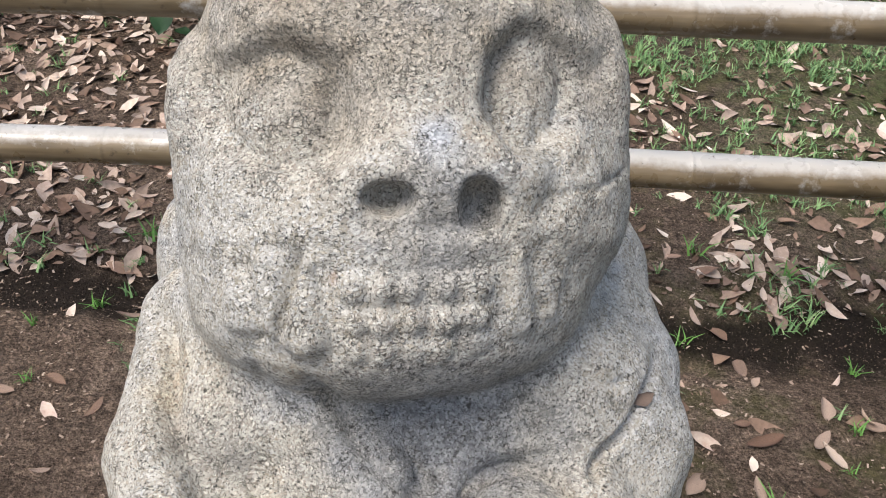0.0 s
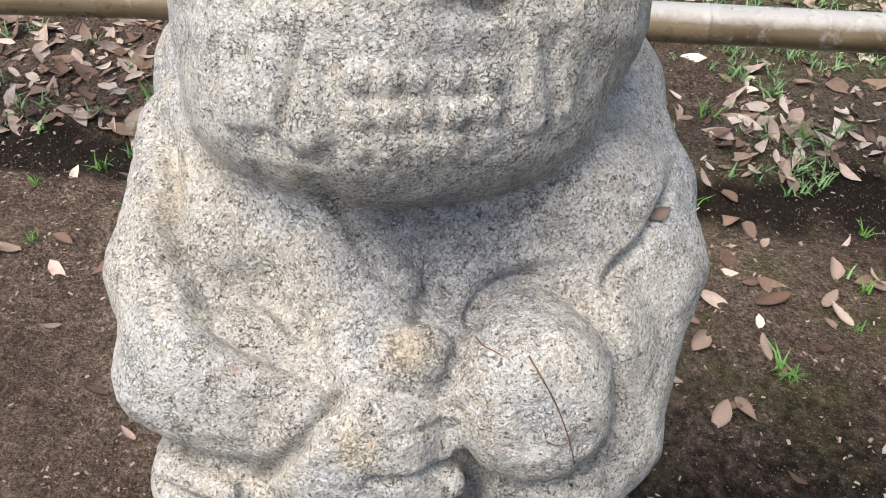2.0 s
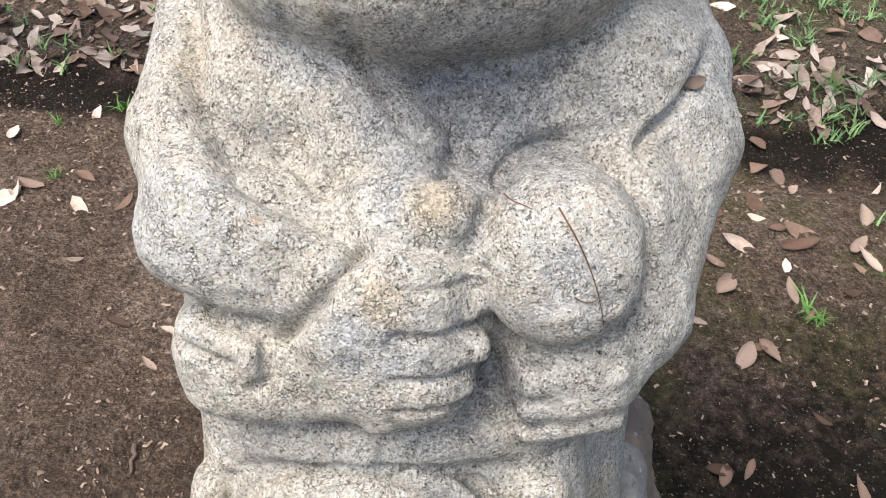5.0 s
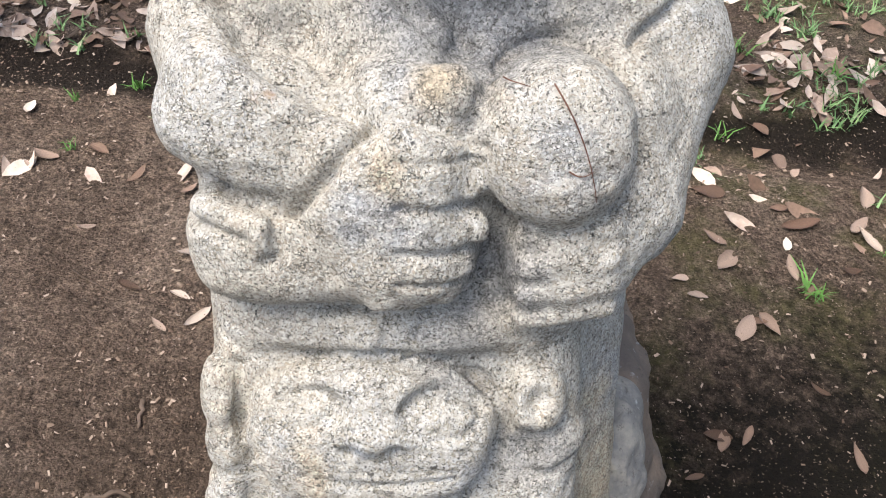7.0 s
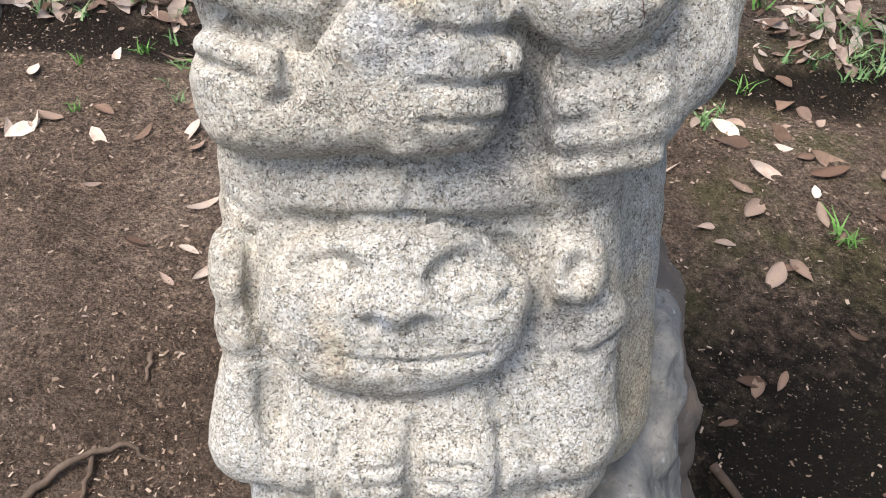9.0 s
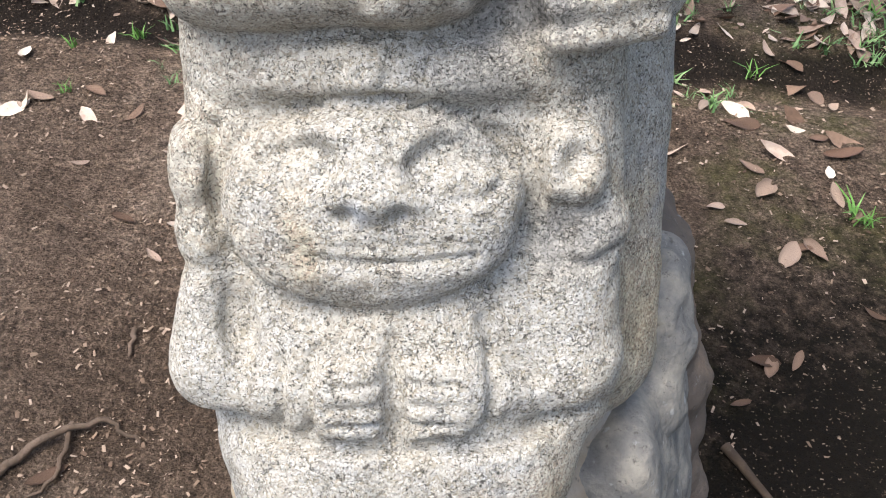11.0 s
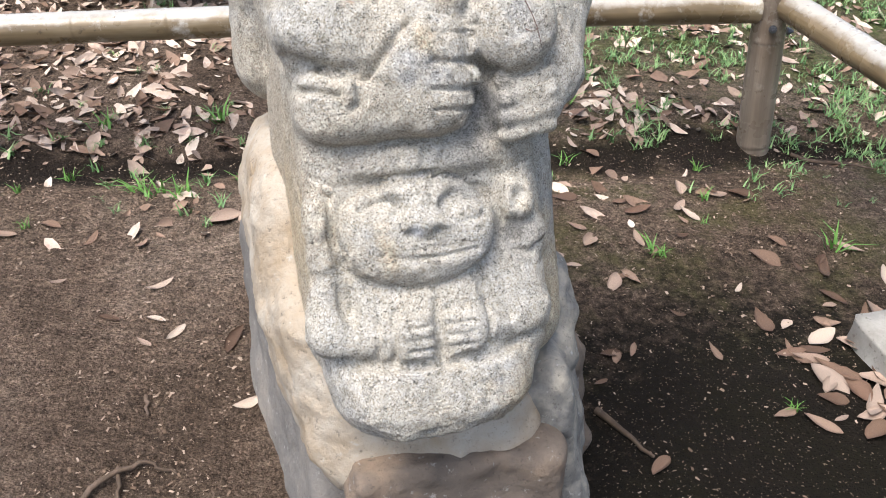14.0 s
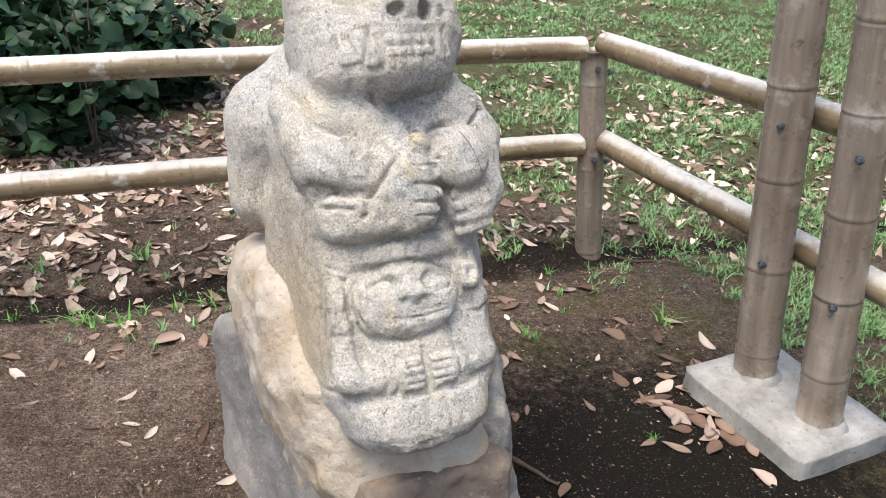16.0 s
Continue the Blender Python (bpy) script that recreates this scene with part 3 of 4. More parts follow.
    d -= 0.0165 * dome(q, (0.122, 0.963), (0.037, 0.043), 5)
    d += 0.0100 * dome(q, (0.129, 0.966), (0.022, 0.029), 2.5)
    d -= 0.0060 * stroke(q, [(0.112, 0.998), (0.097, 0.975), (0.098, 0.950), (0.112, 0.932)], 0.008)
    d -= 0.0050 * ring(q, (-0.063, 0.951), (0.042, 0.035), 0.006)
    d -= 0.0040 * ring(q, (0.126, 0.964), (0.027, 0.034), 0.005)
    # brow, nose wings and cheek folds
    d += 0.004 * stroke(q, [(-0.10, 0.990), (-0.055, 1.006), (-0.008, 0.990), (0.000, 0.95)], 0.010)
    d += 0.004 * stroke(q, [(0.088, 0.97), (0.110, 1.010), (0.165, 0.990)], 0.010)
    d -= 0.0045 * stroke(q, [(-0.020, 0.932), (-0.042, 0.905), (-0.032, 0.880)], 0.010)
    d -= 0.0040 * stroke(q, [(0.130, 0.932), (0.140, 0.905), (0.126, 0.878)], 0.009)
    d -= 0.005 * stroke(q, [(0.000, 0.874), (0.045, 0.870), (0.095, 0.870)], 0.008)
    d -= 0.0028 * stroke(q, [(0.128, 0.886), (0.150, 0.890), (0.170, 0.889), (0.20, 0.896)], 0.0022)
    # folds of the arm, the chest and the neck
    d -= 0.023 * stroke(q, [(-0.178, 0.770), (-0.165, 0.742), (-0.138, 0.695), (-0.093, 0.655), (-0.050, 0.628), (-0.034, 0.616)], 0.014)
    d -= 0.009 * stroke(q, [(-0.040, 0.752), (-0.010, 0.700), (0.012, 0.678), (0.036, 0.660), (0.066, 0.657)], 0.009)
    d -= 0.003 * stroke(q, [(-0.082, 0.765), (-0.075, 0.715)], 0.006)
    d -= 0.012 * stroke(q, [(-0.036, 0.616), (-0.040, 0.604), (-0.058, 0.578), (-0.090, 0.543)], 0.0055)
    d -= 0.009 * stroke(q, [(-0.090, 0.543), (-0.135, 0.552), (-0.19, 0.576)], 0.006)
    d -= 0.011 * stroke(q, [(0.242, 0.722), (0.212, 0.686), (0.178, 0.664)], 0.0055)
    d -= 0.004 * stroke(q, [(0.178, 0.664), (0.13, 0.672), (0.075, 0.664)], 0.006)
    d -= 0.0045 * stroke(q, [(0.170, 0.735), (0.195, 0.722), (0.210, 0.725)], 0.004)
    # the thumb's fold, and the finger joints
    d -= 0.007 * stroke(q, [(-0.014, 0.622), (0.020, 0.612), (0.055, 0.594)], 0.0045)
    for v, deep in ((0.584, 0.003), (0.5485, 0.0055), (0.513, 0.0055), (0.487, 0.0045)):
        d -= deep * stroke(q, [(-0.008, v + 0.003), (0.028, v), (0.055, v + 0.001)], 0.0035)
    d -= 0.008 * ring(q, (0.112, 0.595), (0.068, 0.070), 0.005, 12) * np.clip((q[:, 0] - 0.05) / 0.02, 0.35, 1)
    for x0 in (0.082, 0.118):
        d -= 0.0034 * stroke(q, [(x0 - 0.006, 0.655), (x0 + 0.010, 0.62), (x0 + 0.026, 0.575)], 0.007)
    # knuckle notch of the wrist block
    d -= 0.009 * stroke(q, [(-0.178, 0.530), (-0.150, 0.526), (-0.128, 0.520)], 0.0042)
    d -= 0.007 * stroke(q, [(-0.100, 0.538), (-0.099, 0.508), (-0.112, 0.502)], 0.0045)
    # band with its notch and bow
    d += 0.004 * dome(q, (-0.040, 0.424), (0.014, 0.012), 3)
    d -= 0.004 * stroke(q, [(-0.018, 0.442), (-0.022, 0.420)], 0.005)
    d -= 0.0035 * stroke(q, [(-0.175, 0.418), (-0.137, 0.398), (-0.06, 0.399), (-0.026, 0.408), (0.03, 0.397), (0.095, 0.394), (0.14, 0.414)], 0.0055)
    d -= 0.005 * ring(q, (-0.037, 0.330), (0.114, 0.077), 0.005)
    # small face: eyes sunk under the brow, nose, mouth, ears
    slope = np.clip((q[:, 1] - 0.338) / 0.035, 0.15, 1)
    d -= 0.0190 * slope * dome(q, (-0.091, 0.369), (0.034, 0.022), 7, -4)
    d += 0.0060 * dome(q, (-0.090, 0.366), (0.020, 0.011), 4)
    d -= 0.0160 * slope * dome(q, (0.030, 0.365), (0.038, 0.026), 7, 6)
    d += 0.0050 * dome(q, (0.038, 0.361), (0.020, 0.012), 4)
    d -= 0.0045 * ring(q, (-0.091, 0.368), (0.031, 0.020), 0.0032, -4)
    d -= 0.0045 * ring(q, (0.030, 0.365), (0.036, 0.024), 0.0032, 6)
    d += 0.0095 * dome(q, (-0.030, 0.344), (0.034, 0.015), 3)
    d += 0.0045 * stroke(q, [(-0.034, 0.392), (-0.032, 0.350)], 0.013)
    for x in (-0.052, -0.014):
        d -= 0.0100 * dome(q, (x, 0.333), (0.0075, 0.006), 3)
    d -= 0.0042 * stroke(q, [(-0.092, 0.306), (-0.055, 0.299), (-0.01, 0.297), (0.037, 0.302)], 0.0026)
    d -= 0.0018 * stroke(q, [(-0.092, 0.310), (-0.03, 0.310), (0.037, 0.310)], 0.0026)
    d += 0.0022 * stroke(q, [(-0.080, 0.288), (-0.03, 0.283), (0.03, 0.289)], 0.007)
    d -= 0.010 * dome(q, (0.108, 0.362), (0.011, 0.014), 4, -10)
    d -= 0.006 * dome(q, (-0.168, 0.362), (0.008, 0.012), 3)
    d -= 0.006 * stroke(q, [(0.080, 0.39), (0.084, 0.34), (0.075, 0.30)], 0.006)
    d -= 0.010 * dome(q, (0.096, 0.306), (0.022, 0.020), 2)
    d -= 0.005 * stroke(q, [(-0.150, 0.39), (-0.153, 0.34), (-0.140, 0.30)], 0.005)
    d -= 0.006 * stroke(q, [(0.100, 0.284), (0.125, 0.280), (0.150, 0.292)], 0.006)
    # its arms, hands and belt
    d -= 0.015 * dome(q, (-0.142, 0.240), (0.013, 0.032), 3, 8)
    d -= 0.010 * stroke(q, [(0.046, 0.245), (0.058, 0.222), (0.082, 0.198)], 0.008)
    d -= 0.007 * stroke(q, [(-0.024, 0.235), (-0.023, 0.158)], 0.006)
    d -= 0.006 * stroke(q, [(-0.084, 0.222), (-0.088, 0.160)], 0.0042)
    d -= 0.005 * stroke(q, [(-0.106, 0.215), (-0.111, 0.160)], 0.004)
    d -= 0.006 * stroke(q, [(0.048, 0.225), (0.053, 0.195), (0.046, 0.165)], 0.0045)
    for v in (0.2045, 0.1875, 0.1715):
        d -= 0.0040 * stroke(q, [(-0.070, v), (-0.034, v)], 0.0026)
        d -= 0.0040 * stroke(q, [(-0.010, v - 0.001), (0.022, v)], 0.0026)
    d -= 0.010 * stroke(q, [(-0.190, 0.168), (-0.12, 0.152), (-0.03, 0.148), (0.06, 0.150), (0.14, 0.162)], 0.0065)
    # feet: gaps between the toes and a chipped underside
    d -= 0.004 * stroke(q, [(-0.034, 0.130), (-0.036, 0.085)], 0.008)
    for x in (-0.128, -0.104, -0.078, 0.006, 0.032, 0.060):
        d -= (0.0026 + 0.0014 * math.sin(90 * x)) * stroke(q, [(x, 0.112), (x + 0.004 * math.sin(70 * x), 0.080)], 0.0055)
    d -= 0.012 * dome(q, (-0.045, 0.046), (0.011, 0.006), 2)
    chipped = np.clip((0.078 - q[:, 1]) / 0.03, 0, 1) * (p[:, 2] > -0.1)
    d += chipped * (lattice(p, 26, 31) * 0.006 - np.abs(lattice(p, 55, 32)) * 0.005)
    p = p + n * (d * front)[:, None]
    rough = lattice(p, 14, 11) * 0.0024 + lattice(p, 38, 12) * 0.0014 + lattice(p, 95, 13) * 0.0010
    p = p + n * rough[:, None]
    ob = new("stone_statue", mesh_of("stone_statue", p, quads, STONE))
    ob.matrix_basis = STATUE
    tagged(ob, "weathered grey granite idol statue leaning back on its plinth", "statue")


build_statue()


# ---- the plinth of cemented rocks ----
def rock_mesh(name, material, low, high, shape, step=0.012, wear=0.006, seed=1):
    c = Carving(low, high, step)
    shape(c)
    p, n, quads = c.skin()
    p = p + n * (lattice(p, 7, seed) * wear * 2 + lattice(p, 22, seed + 1) * wear + lattice(p, 60, seed + 2) * wear * 0.35)[:, None]
    return mesh_of(name, p, quads, material)


def build_plinth():
    plinth = thing("plinth")
    tagged(plinth, "plinth of grey and brown rocks bedded in tan cement", "plinth")

    def core(c):
        c.block((0.01, 0.60, 0.14), (0.215, 0.36, 0.38), 0.10)
        c.block((0.00, 0.42, 0.40), (0.190, 0.24, 0.17), 0.07, 0.06, rot=(-22, 0, 0))
        c.block((0.005, 0.325, 0.38), (0.140, 0.13, 0.17), 0.05, 0.05)
        c.block((0.0, 0.70, 0.50), (0.20, 0.20, 0.20), 0.09, 0.06)
        c.egg((-0.19, 0.74, 0.62), (0.075, 0.14, 0.12), 0.06)
        c.egg((-0.17, 0.56, 0.66), (0.06, 0.14, 0.10), 0.06)
        c.egg((-0.175, 0.60, 0.50), (0.075, 0.26, 0.20), 0.12)

    part("cement_core", rock_mesh("cement_core", CEMENT, (-0.4, 0.02, -0.25), (0.42, 1.05, 0.86), core, 0.008, 0.008, 21), plinth, "tan cement")

    def west(c):
        c.block((-0.224, 0.520, 0.135), (0.062, 0.31, 0.44), 0.045, rot=(-19, 9, 14))

    part("rock", rock_mesh("rock_west", GREY_ROCK, (-0.55, 0.05, -0.35), (0.0, 1.1, 0.85), west, 0.009, 0.004, 31), plinth, "flat smooth grey rock")

    def south(c):
        c.block((0.025, 0.163, 0.120), (0.178, 0.090, 0.285), 0.034, rot=(-8, 2, 2))

    part("rock", rock_mesh("rock_south", BROWN_ROCK, (-0.2, 0.03, -0.2), (0.34, 0.42, 0.55), south, 0.008, 0.009, 41), plinth, "brown rock with orange stains")

    def east(c):
        c.block((0.235, 0.34, 0.18), (0.060, 0.17, 0.30), 0.04, rot=(-5, -8, -10))

    part("rock", rock_mesh("rock_east", BLUE_ROCK, (0.06, 0.03, -0.3), (0.45, 0.75, 0.65), east, 0.008, 0.009, 51), plinth, "pitted blue-grey rock")

    def knob(c):
        c.egg((0.245, 0.40, 0.50), (0.050, 0.085, 0.075), 0.01, 2.4)
        c.egg((0.235, 0.36, 0.44), (0.045, 0.07, 0.06), 0.01, 2.4)

    part("rock", rock_mesh("rock_knob", BLUE_ROCK, (0.1, 0.2, 0.3), (0.4, 0.6, 0.65), knob, 0.007, 0.009, 71), plinth, "mottled grey rock lump")

    def east_back(c):
        c.block((0.265, 0.60, 0.20), (0.06, 0.14, 0.28), 0.05, rot=(0, -6, 6))

    part("rock", rock_mesh("rock_east_back", BROWN_ROCK, (0.1, 0.35, -0.3), (0.5, 0.9, 0.65), east_back, 0.010, 0.013, 61), plinth, "brown rock")


build_plinth()


# ---- bamboo ----
def culm_mesh(name, length, radius, seed, material, sides=28, gap=0.24):
    """A bamboo stem along z with swollen nodes, slightly bent and tapered."""
    rnd = random.Random(seed)
    nodes, z = [], gap * rnd.uniform(0.3, 0.8)
    while z < length:
        nodes.append(z)
        z += gap * rnd.uniform(0.85, 1.2)
    zs = sorted(set([0.0, length] + [round(v, 4) for n in nodes for v in (n - 0.03, n - 0.012, n - 0.004, n, n + 0.005, n + 0.014, n + 0.03) if 0 < v < length] + [length * k / 24 for k in range(25)]))
    bend, lean = rnd.uniform(0, 6.28), rnd.uniform(0.3, 1.0) * 0.007
    verts, faces = [], []
    for z in zs:
        near = min((abs(z - n) for n in nodes), default=1)
        r = radius * (1.02 - 0.05 * z / length)
        r *= 1 + 0.05 * math.exp(-((near / 0.012) ** 2)) - (0.05 if near < 0.0045 else 0)
        off = lean * math.sin(math.pi * z / length) * length
        for k in range(sides):
            a = 2 * math.pi * k / sides
            w = r * (1 + 0.012 * math.sin(3 * a + seed) + 0.006 * math.sin(9 * z + 2 * a))
            verts.append((w * math.cos(a) + off * math.cos(bend), w * math.sin(a) + off * math.sin(bend), z))
    rows = len(zs)
    for i in range(rows - 1):
        for k in range(sides):
            faces.append((i * sides + k, i * sides + (k + 1) % sides, (i + 1) * sides + (k + 1) % sides, (i + 1) * sides + k))
    # hollow ends
    for i, flip in ((0, True), (rows - 1, False)):
        start = len(verts)
        z = zs[i]
        for inner in range(2):
            for k in range(sides):
                x, y, _ = verts[i * sides + k]
                verts.append((x * 0.80, y * 0.80, z + (0 if inner == 0 else (0.05 if flip else -0.05))))
        for k in range(sides):
            k2 = (k + 1) % sides
            a = (i * sides + k, start + k, start + k2, i * sides + k2)
            b = (start + k, start + sides + k, start + sides + k2, start + k2)
            for f in (a, b):
                faces.append(f if not flip else f[::-1])
        faces.append([start + sides + k for k in range(sides)][:: 1 if not flip else -1])
    return mesh_of(name, verts, faces, material), nodes


def bolt_mesh():
    bm = bmesh.new()
    bmesh.ops.create_cone(bm, cap_ends=True, segments=16, radius1=0.013, radius2=0.013, depth=0.004, matrix=Matrix.Translation((0, 0, 0.002)))
    bmesh.ops.create_cone(bm, cap_ends=True, segments=6, radius1=0.0105, radius2=0.0095, depth=0.009, matrix=Matrix.Translation((0, 0, 0.0085)))
    bmesh.ops.create_cone(bm, cap_ends=True, segments=12, radius1=0.0055, radius2=0.005, depth=0.008, matrix=Matrix.Translation((0, 0, 0.016)))
    me = bpy.data.meshes.new("bolt")
    bm.to_mesh(me)
    bm.free()
    me.materials.append(BOLT)
    return me


BOLT_MESH = bolt_mesh()


def along(a, b):
    """A pose at a whose z runs to b."""
    d = Vector(b) - Vector(a)
    return Matrix.Translation(a) @ d.to_track_quat("Z", "X").to_matrix().to_4x4(), d.length


def culm(name, parent, a, b, radius, seed, material=BAMBOO, label="", gap=0.24):
    m, length = along(a, b)
    me, nodes = culm_mesh(name, length, radius, seed, material, gap=gap)
    if parent is None:
        ob = new(name, me)
        ob.matrix_basis = m
    else:
        ob = part(name, me, parent, label, m)
    return ob


def bolt_on(parent, point, way):
    m = Matrix.Translation(point) @ Vector(way).to_track_quat("Z", "X").to_matrix().to_4x4()
    base = parent.matrix_basis.inverted()
    part("bolt", BOLT_MESH, parent, "rusty grey bolt head", base @ m)


def on_ground(x, y, lift=0.0):
    return (x, y, float(ground_at(np.array([x]), np.array([y]))[0]) + lift)


def build_fence():
    fence = thing("bamboo_fence")
    tagged(fence, "low bamboo fence with two rails, yellow-brown and weathered", "fence")
    corner = (1.30, 1.79)
    z0 = on_ground(*corner)[2]
    post = culm("post", fence, (1.303, 1.79, z0 - 0.15), (1.297, 1.79, z0 + 0.862), 0.055, 3, OLD_BAMBOO, "brown bamboo corner post", 0.36)
    for z in (0.80, 0.43):
        bolt_on(post, (1.285, 1.733, z0 + z), (-0.25, -1, 0))
        bolt_on(post, (1.356, 1.775, z0 + z - 0.03), (1, -0.3, 0))
    wz = on_ground(-1.40, 1.80)[2]
    culm("post", fence, (-1.40, 1.80, wz - 0.15), (-1.40, 1.80, wz + 0.86), 0.055, 8, OLD_BAMBOO, "brown bamboo post", 0.33)
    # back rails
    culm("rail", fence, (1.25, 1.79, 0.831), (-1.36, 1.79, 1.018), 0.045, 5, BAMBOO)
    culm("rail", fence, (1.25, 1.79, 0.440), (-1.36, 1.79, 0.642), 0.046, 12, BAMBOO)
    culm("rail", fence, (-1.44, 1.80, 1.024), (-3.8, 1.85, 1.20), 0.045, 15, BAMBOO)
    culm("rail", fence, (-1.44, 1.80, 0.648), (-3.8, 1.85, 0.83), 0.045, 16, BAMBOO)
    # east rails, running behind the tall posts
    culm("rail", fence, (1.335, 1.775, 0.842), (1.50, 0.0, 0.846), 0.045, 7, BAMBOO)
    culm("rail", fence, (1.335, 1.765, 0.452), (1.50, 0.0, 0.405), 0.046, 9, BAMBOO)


build_fence()


def slab_mesh():
    bm = bmesh.new()
    bmesh.ops.create_cube(bm, size=1.0, matrix=Matrix.Diagonal((0.40, 0.50, 0.17, 1)))
    bmesh.ops.subdivide_edges(bm, edges=bm.edges[:], cuts=7, use_grid_fill=True)
    bmesh.ops.bevel(bm, geom=[e for e in bm.edges if e.calc_face_angle(0) > 1], offset=0.009, segments=2, affect="EDGES")
    for v in bm.verts:
        w = noise.noise_vector(v.co * 9) * 0.005 + noise.noise_vector(v.co * 31) * 0.0025
        v.co += w
    me = bpy.data.meshes.new("concrete_slab")
    bm.to_mesh(me)
    bm.free()
    me.materials.append(CONCRETE)
    me.polygons.foreach_set("use_smooth", [True] * len(me.polygons))
    return me


slab = new("concrete_slab", slab_mesh())
slab.matrix_basis = Matrix.Translation((1.325, 0.56, -0.098)) @ tilt_at(0, 0) @ pose(0, 0, 0, 0, 0, 8)
tagged(slab, "pale grey rough concrete footing slab on the soil", "slab")


def tall_post(x, y, z, lean, seed):
    post = culm("bamboo_post", None, (x, y, z), (x + lean[0], y + lean[1], z + 2.6), 0.066, seed, OLD_BAMBOO, gap=0.27)
    tagged(post, "tall weathered grey-brown bamboo post standing on a concrete slab", "post", group="posts on the slab")
    for h in (0.86, 0.43):
        bolt_on(post, (x - 0.058 + lean[0] * h / 2.6, y - 0.035, z + h), (-1, -0.55, 0))
    # mortar collar at its foot
    verts, faces, sides = [], [], 24
    for r, h in ((0.088, 0.0), (0.084, 0.010), (0.074, 0.024), (0.066, 0.032)):
        verts += [((r + 0.004 * math.sin(3 * k + seed)) * math.cos(2 * math.pi * k / sides), (r + 0.004 * math.cos(2 * k)) * math.sin(2 * math.pi * k / sides), h) for k in range(sides)]
    for i in range(3):
        faces += [(i * sides + k, i * sides + (k + 1) % sides, (i + 1) * sides + (k + 1) % sides, (i + 1) * sides + k) for k in range(sides)]
    part("collar", mesh_of("collar", verts, faces, CONCRETE), post, "mortar collar")


tall_post(1.315, 0.690, -0.018, (0.02, 0.0), 21)
tall_post(1.345, 0.425, -0.038, (0.03, 0.02), 26)


# ---- fallen leaves ----
def leaf_shape(seed, length=1.0, rows=9):
    """A long pointed leaf along x with a keel, curled; its verts and faces, with a little thickness."""
    rnd = random.Random(seed)
    wide, curl, twist, cup = rnd.uniform(0.26, 0.50), rnd.uniform(-0.25, 0.6), rnd.uniform(-1.1, 1.1), rnd.uniform(-0.1, 0.6)
    side = rnd.uniform(-0.12, 0.12)
    verts, faces = [], []
    for i in range(rows):
        t = i / (rows - 1)
        x = t - 0.5
        w = wide * 0.5 * (math.sin(math.pi * t ** 0.85) ** 0.8) * (1 + 0.08 * rnd.uniform(-1, 1)) + 0.012
        for s in (-1, -0.5, 0, 0.5, 1):
            y = s * w + side * math.sin(math.pi * t)
            z = cup * abs(s) ** 1.5 * w + curl * (x * x) * 1.1 + twist * x * s * w + rnd.uniform(-1, 1) * 0.008
            verts.append((x * length, y * length, z * length))
    for i in range(rows - 1):
        for k in range(4):
            a = i * 5 + k
            faces.append((a, a + 5, a + 6, a + 1))
    return np.array(verts), faces


def leaf_solid(seed):
    v, f = leaf_shape(seed)
    n = len(v)
    low = v.copy()
    low[:, 2] -= 0.008
    faces = list(f) + [tuple(n + k for k in reversed(q)) for q in f]
    rim = [k * 5 for k in range(9)] + [41, 42, 43, 44] + [k * 5 + 4 for k in range(7, -1, -1)] + [3, 2, 1]
    faces += [(rim[k], rim[(k + 1) % len(rim)], n + rim[(k + 1) % len(rim)], n + rim[k]) for k in range(len(rim))]
    v = np.concatenate([v, low])
    v[:, 2] -= np.percentile(v[:, 2], 12)
    return mesh_of("fallen_leaf", v, faces, LEAF)


LEAF_MESHES = [leaf_solid(100 + k) for k in range(14)]
rnd = random.Random(77)
placed = [
    (-1.04, 1.9, 7, 0.104), (-0.85, 1.15, 5, 0.042), (-0.7, 0.99, -17, 0.057), (-0.8, 1.33, 63, 0.068), (0.75, 1.37, 24, 0.11), (0.71, 1.23, -84, 0.074),
    (0.71, 0.91, -41, 0.043), (0.71, 1.75, -41, 0.073), (0.76, 1.66, -89, 0.098), (0.89, 1.8, -79, 0.069), (0.66, 1.79, -76, 0.069), (0.84, 1.24, 5, 0.038),
    (0.92, 1.48, -96, 0.072), (0.49, 1.12, -7, 0.035), (0.71, 1.42, 6, 0.04), (0.61, 1.07, 4, 0.026), (-0.61, 0.9, -35, 0.028), (-1.03, 1.37, -14, 0.073),
    (-0.59, 0.98, -17, 0.049), (-0.54, 0.93, 57, 0.07), (-0.45, 1.41, 30, 0.104), (-0.4, 0.89, 68, 0.094), (1.04, 1.12, -43, 0.1), (1.11, 1.19, -44, 0.064),
    (1.19, 1.06, -112, 0.121), (1.31, 1.14, -45, 0.083), (0.96, 0.57, -22, 0.074), (0.9, 0.5, -46, 0.09), (0.83, 0.54, 15, 0.068), (0.92, 0.86, -84, 0.086),
    (0.5, 0.43, 41, 0.072), (1.1, 1.42, -35, 0.09), (1.02, 1.43, -6, 0.073), (0.55, 1.46, -6, 0.083), (1.35, 0.99, -92, 0.109), (0.95, 0.73, -78, 0.1),
    (1.19, 0.83, -107, 0.14), (1.23, 0.73, -100, 0.12), (1.12, 0.63, -74, 0.074),
]


def drop_leaf(x, y, turn, size):
    ob = new("fallen_leaf", LEAF_MESHES[rnd.randrange(len(LEAF_MESHES))])
    ob.matrix_basis = Matrix.Translation(on_ground(x, y, 0.004)) @ tilt_at(x, y) @ pose(0, 0, 0, rnd.uniform(-9, 9), rnd.uniform(-7, 7), turn + rnd.choice((0, 180))) @ Matrix.Scale(size, 4)
    tagged(ob, "dry pale tan fallen leaf lying on the soil", "leaf", group="fallen leaves")


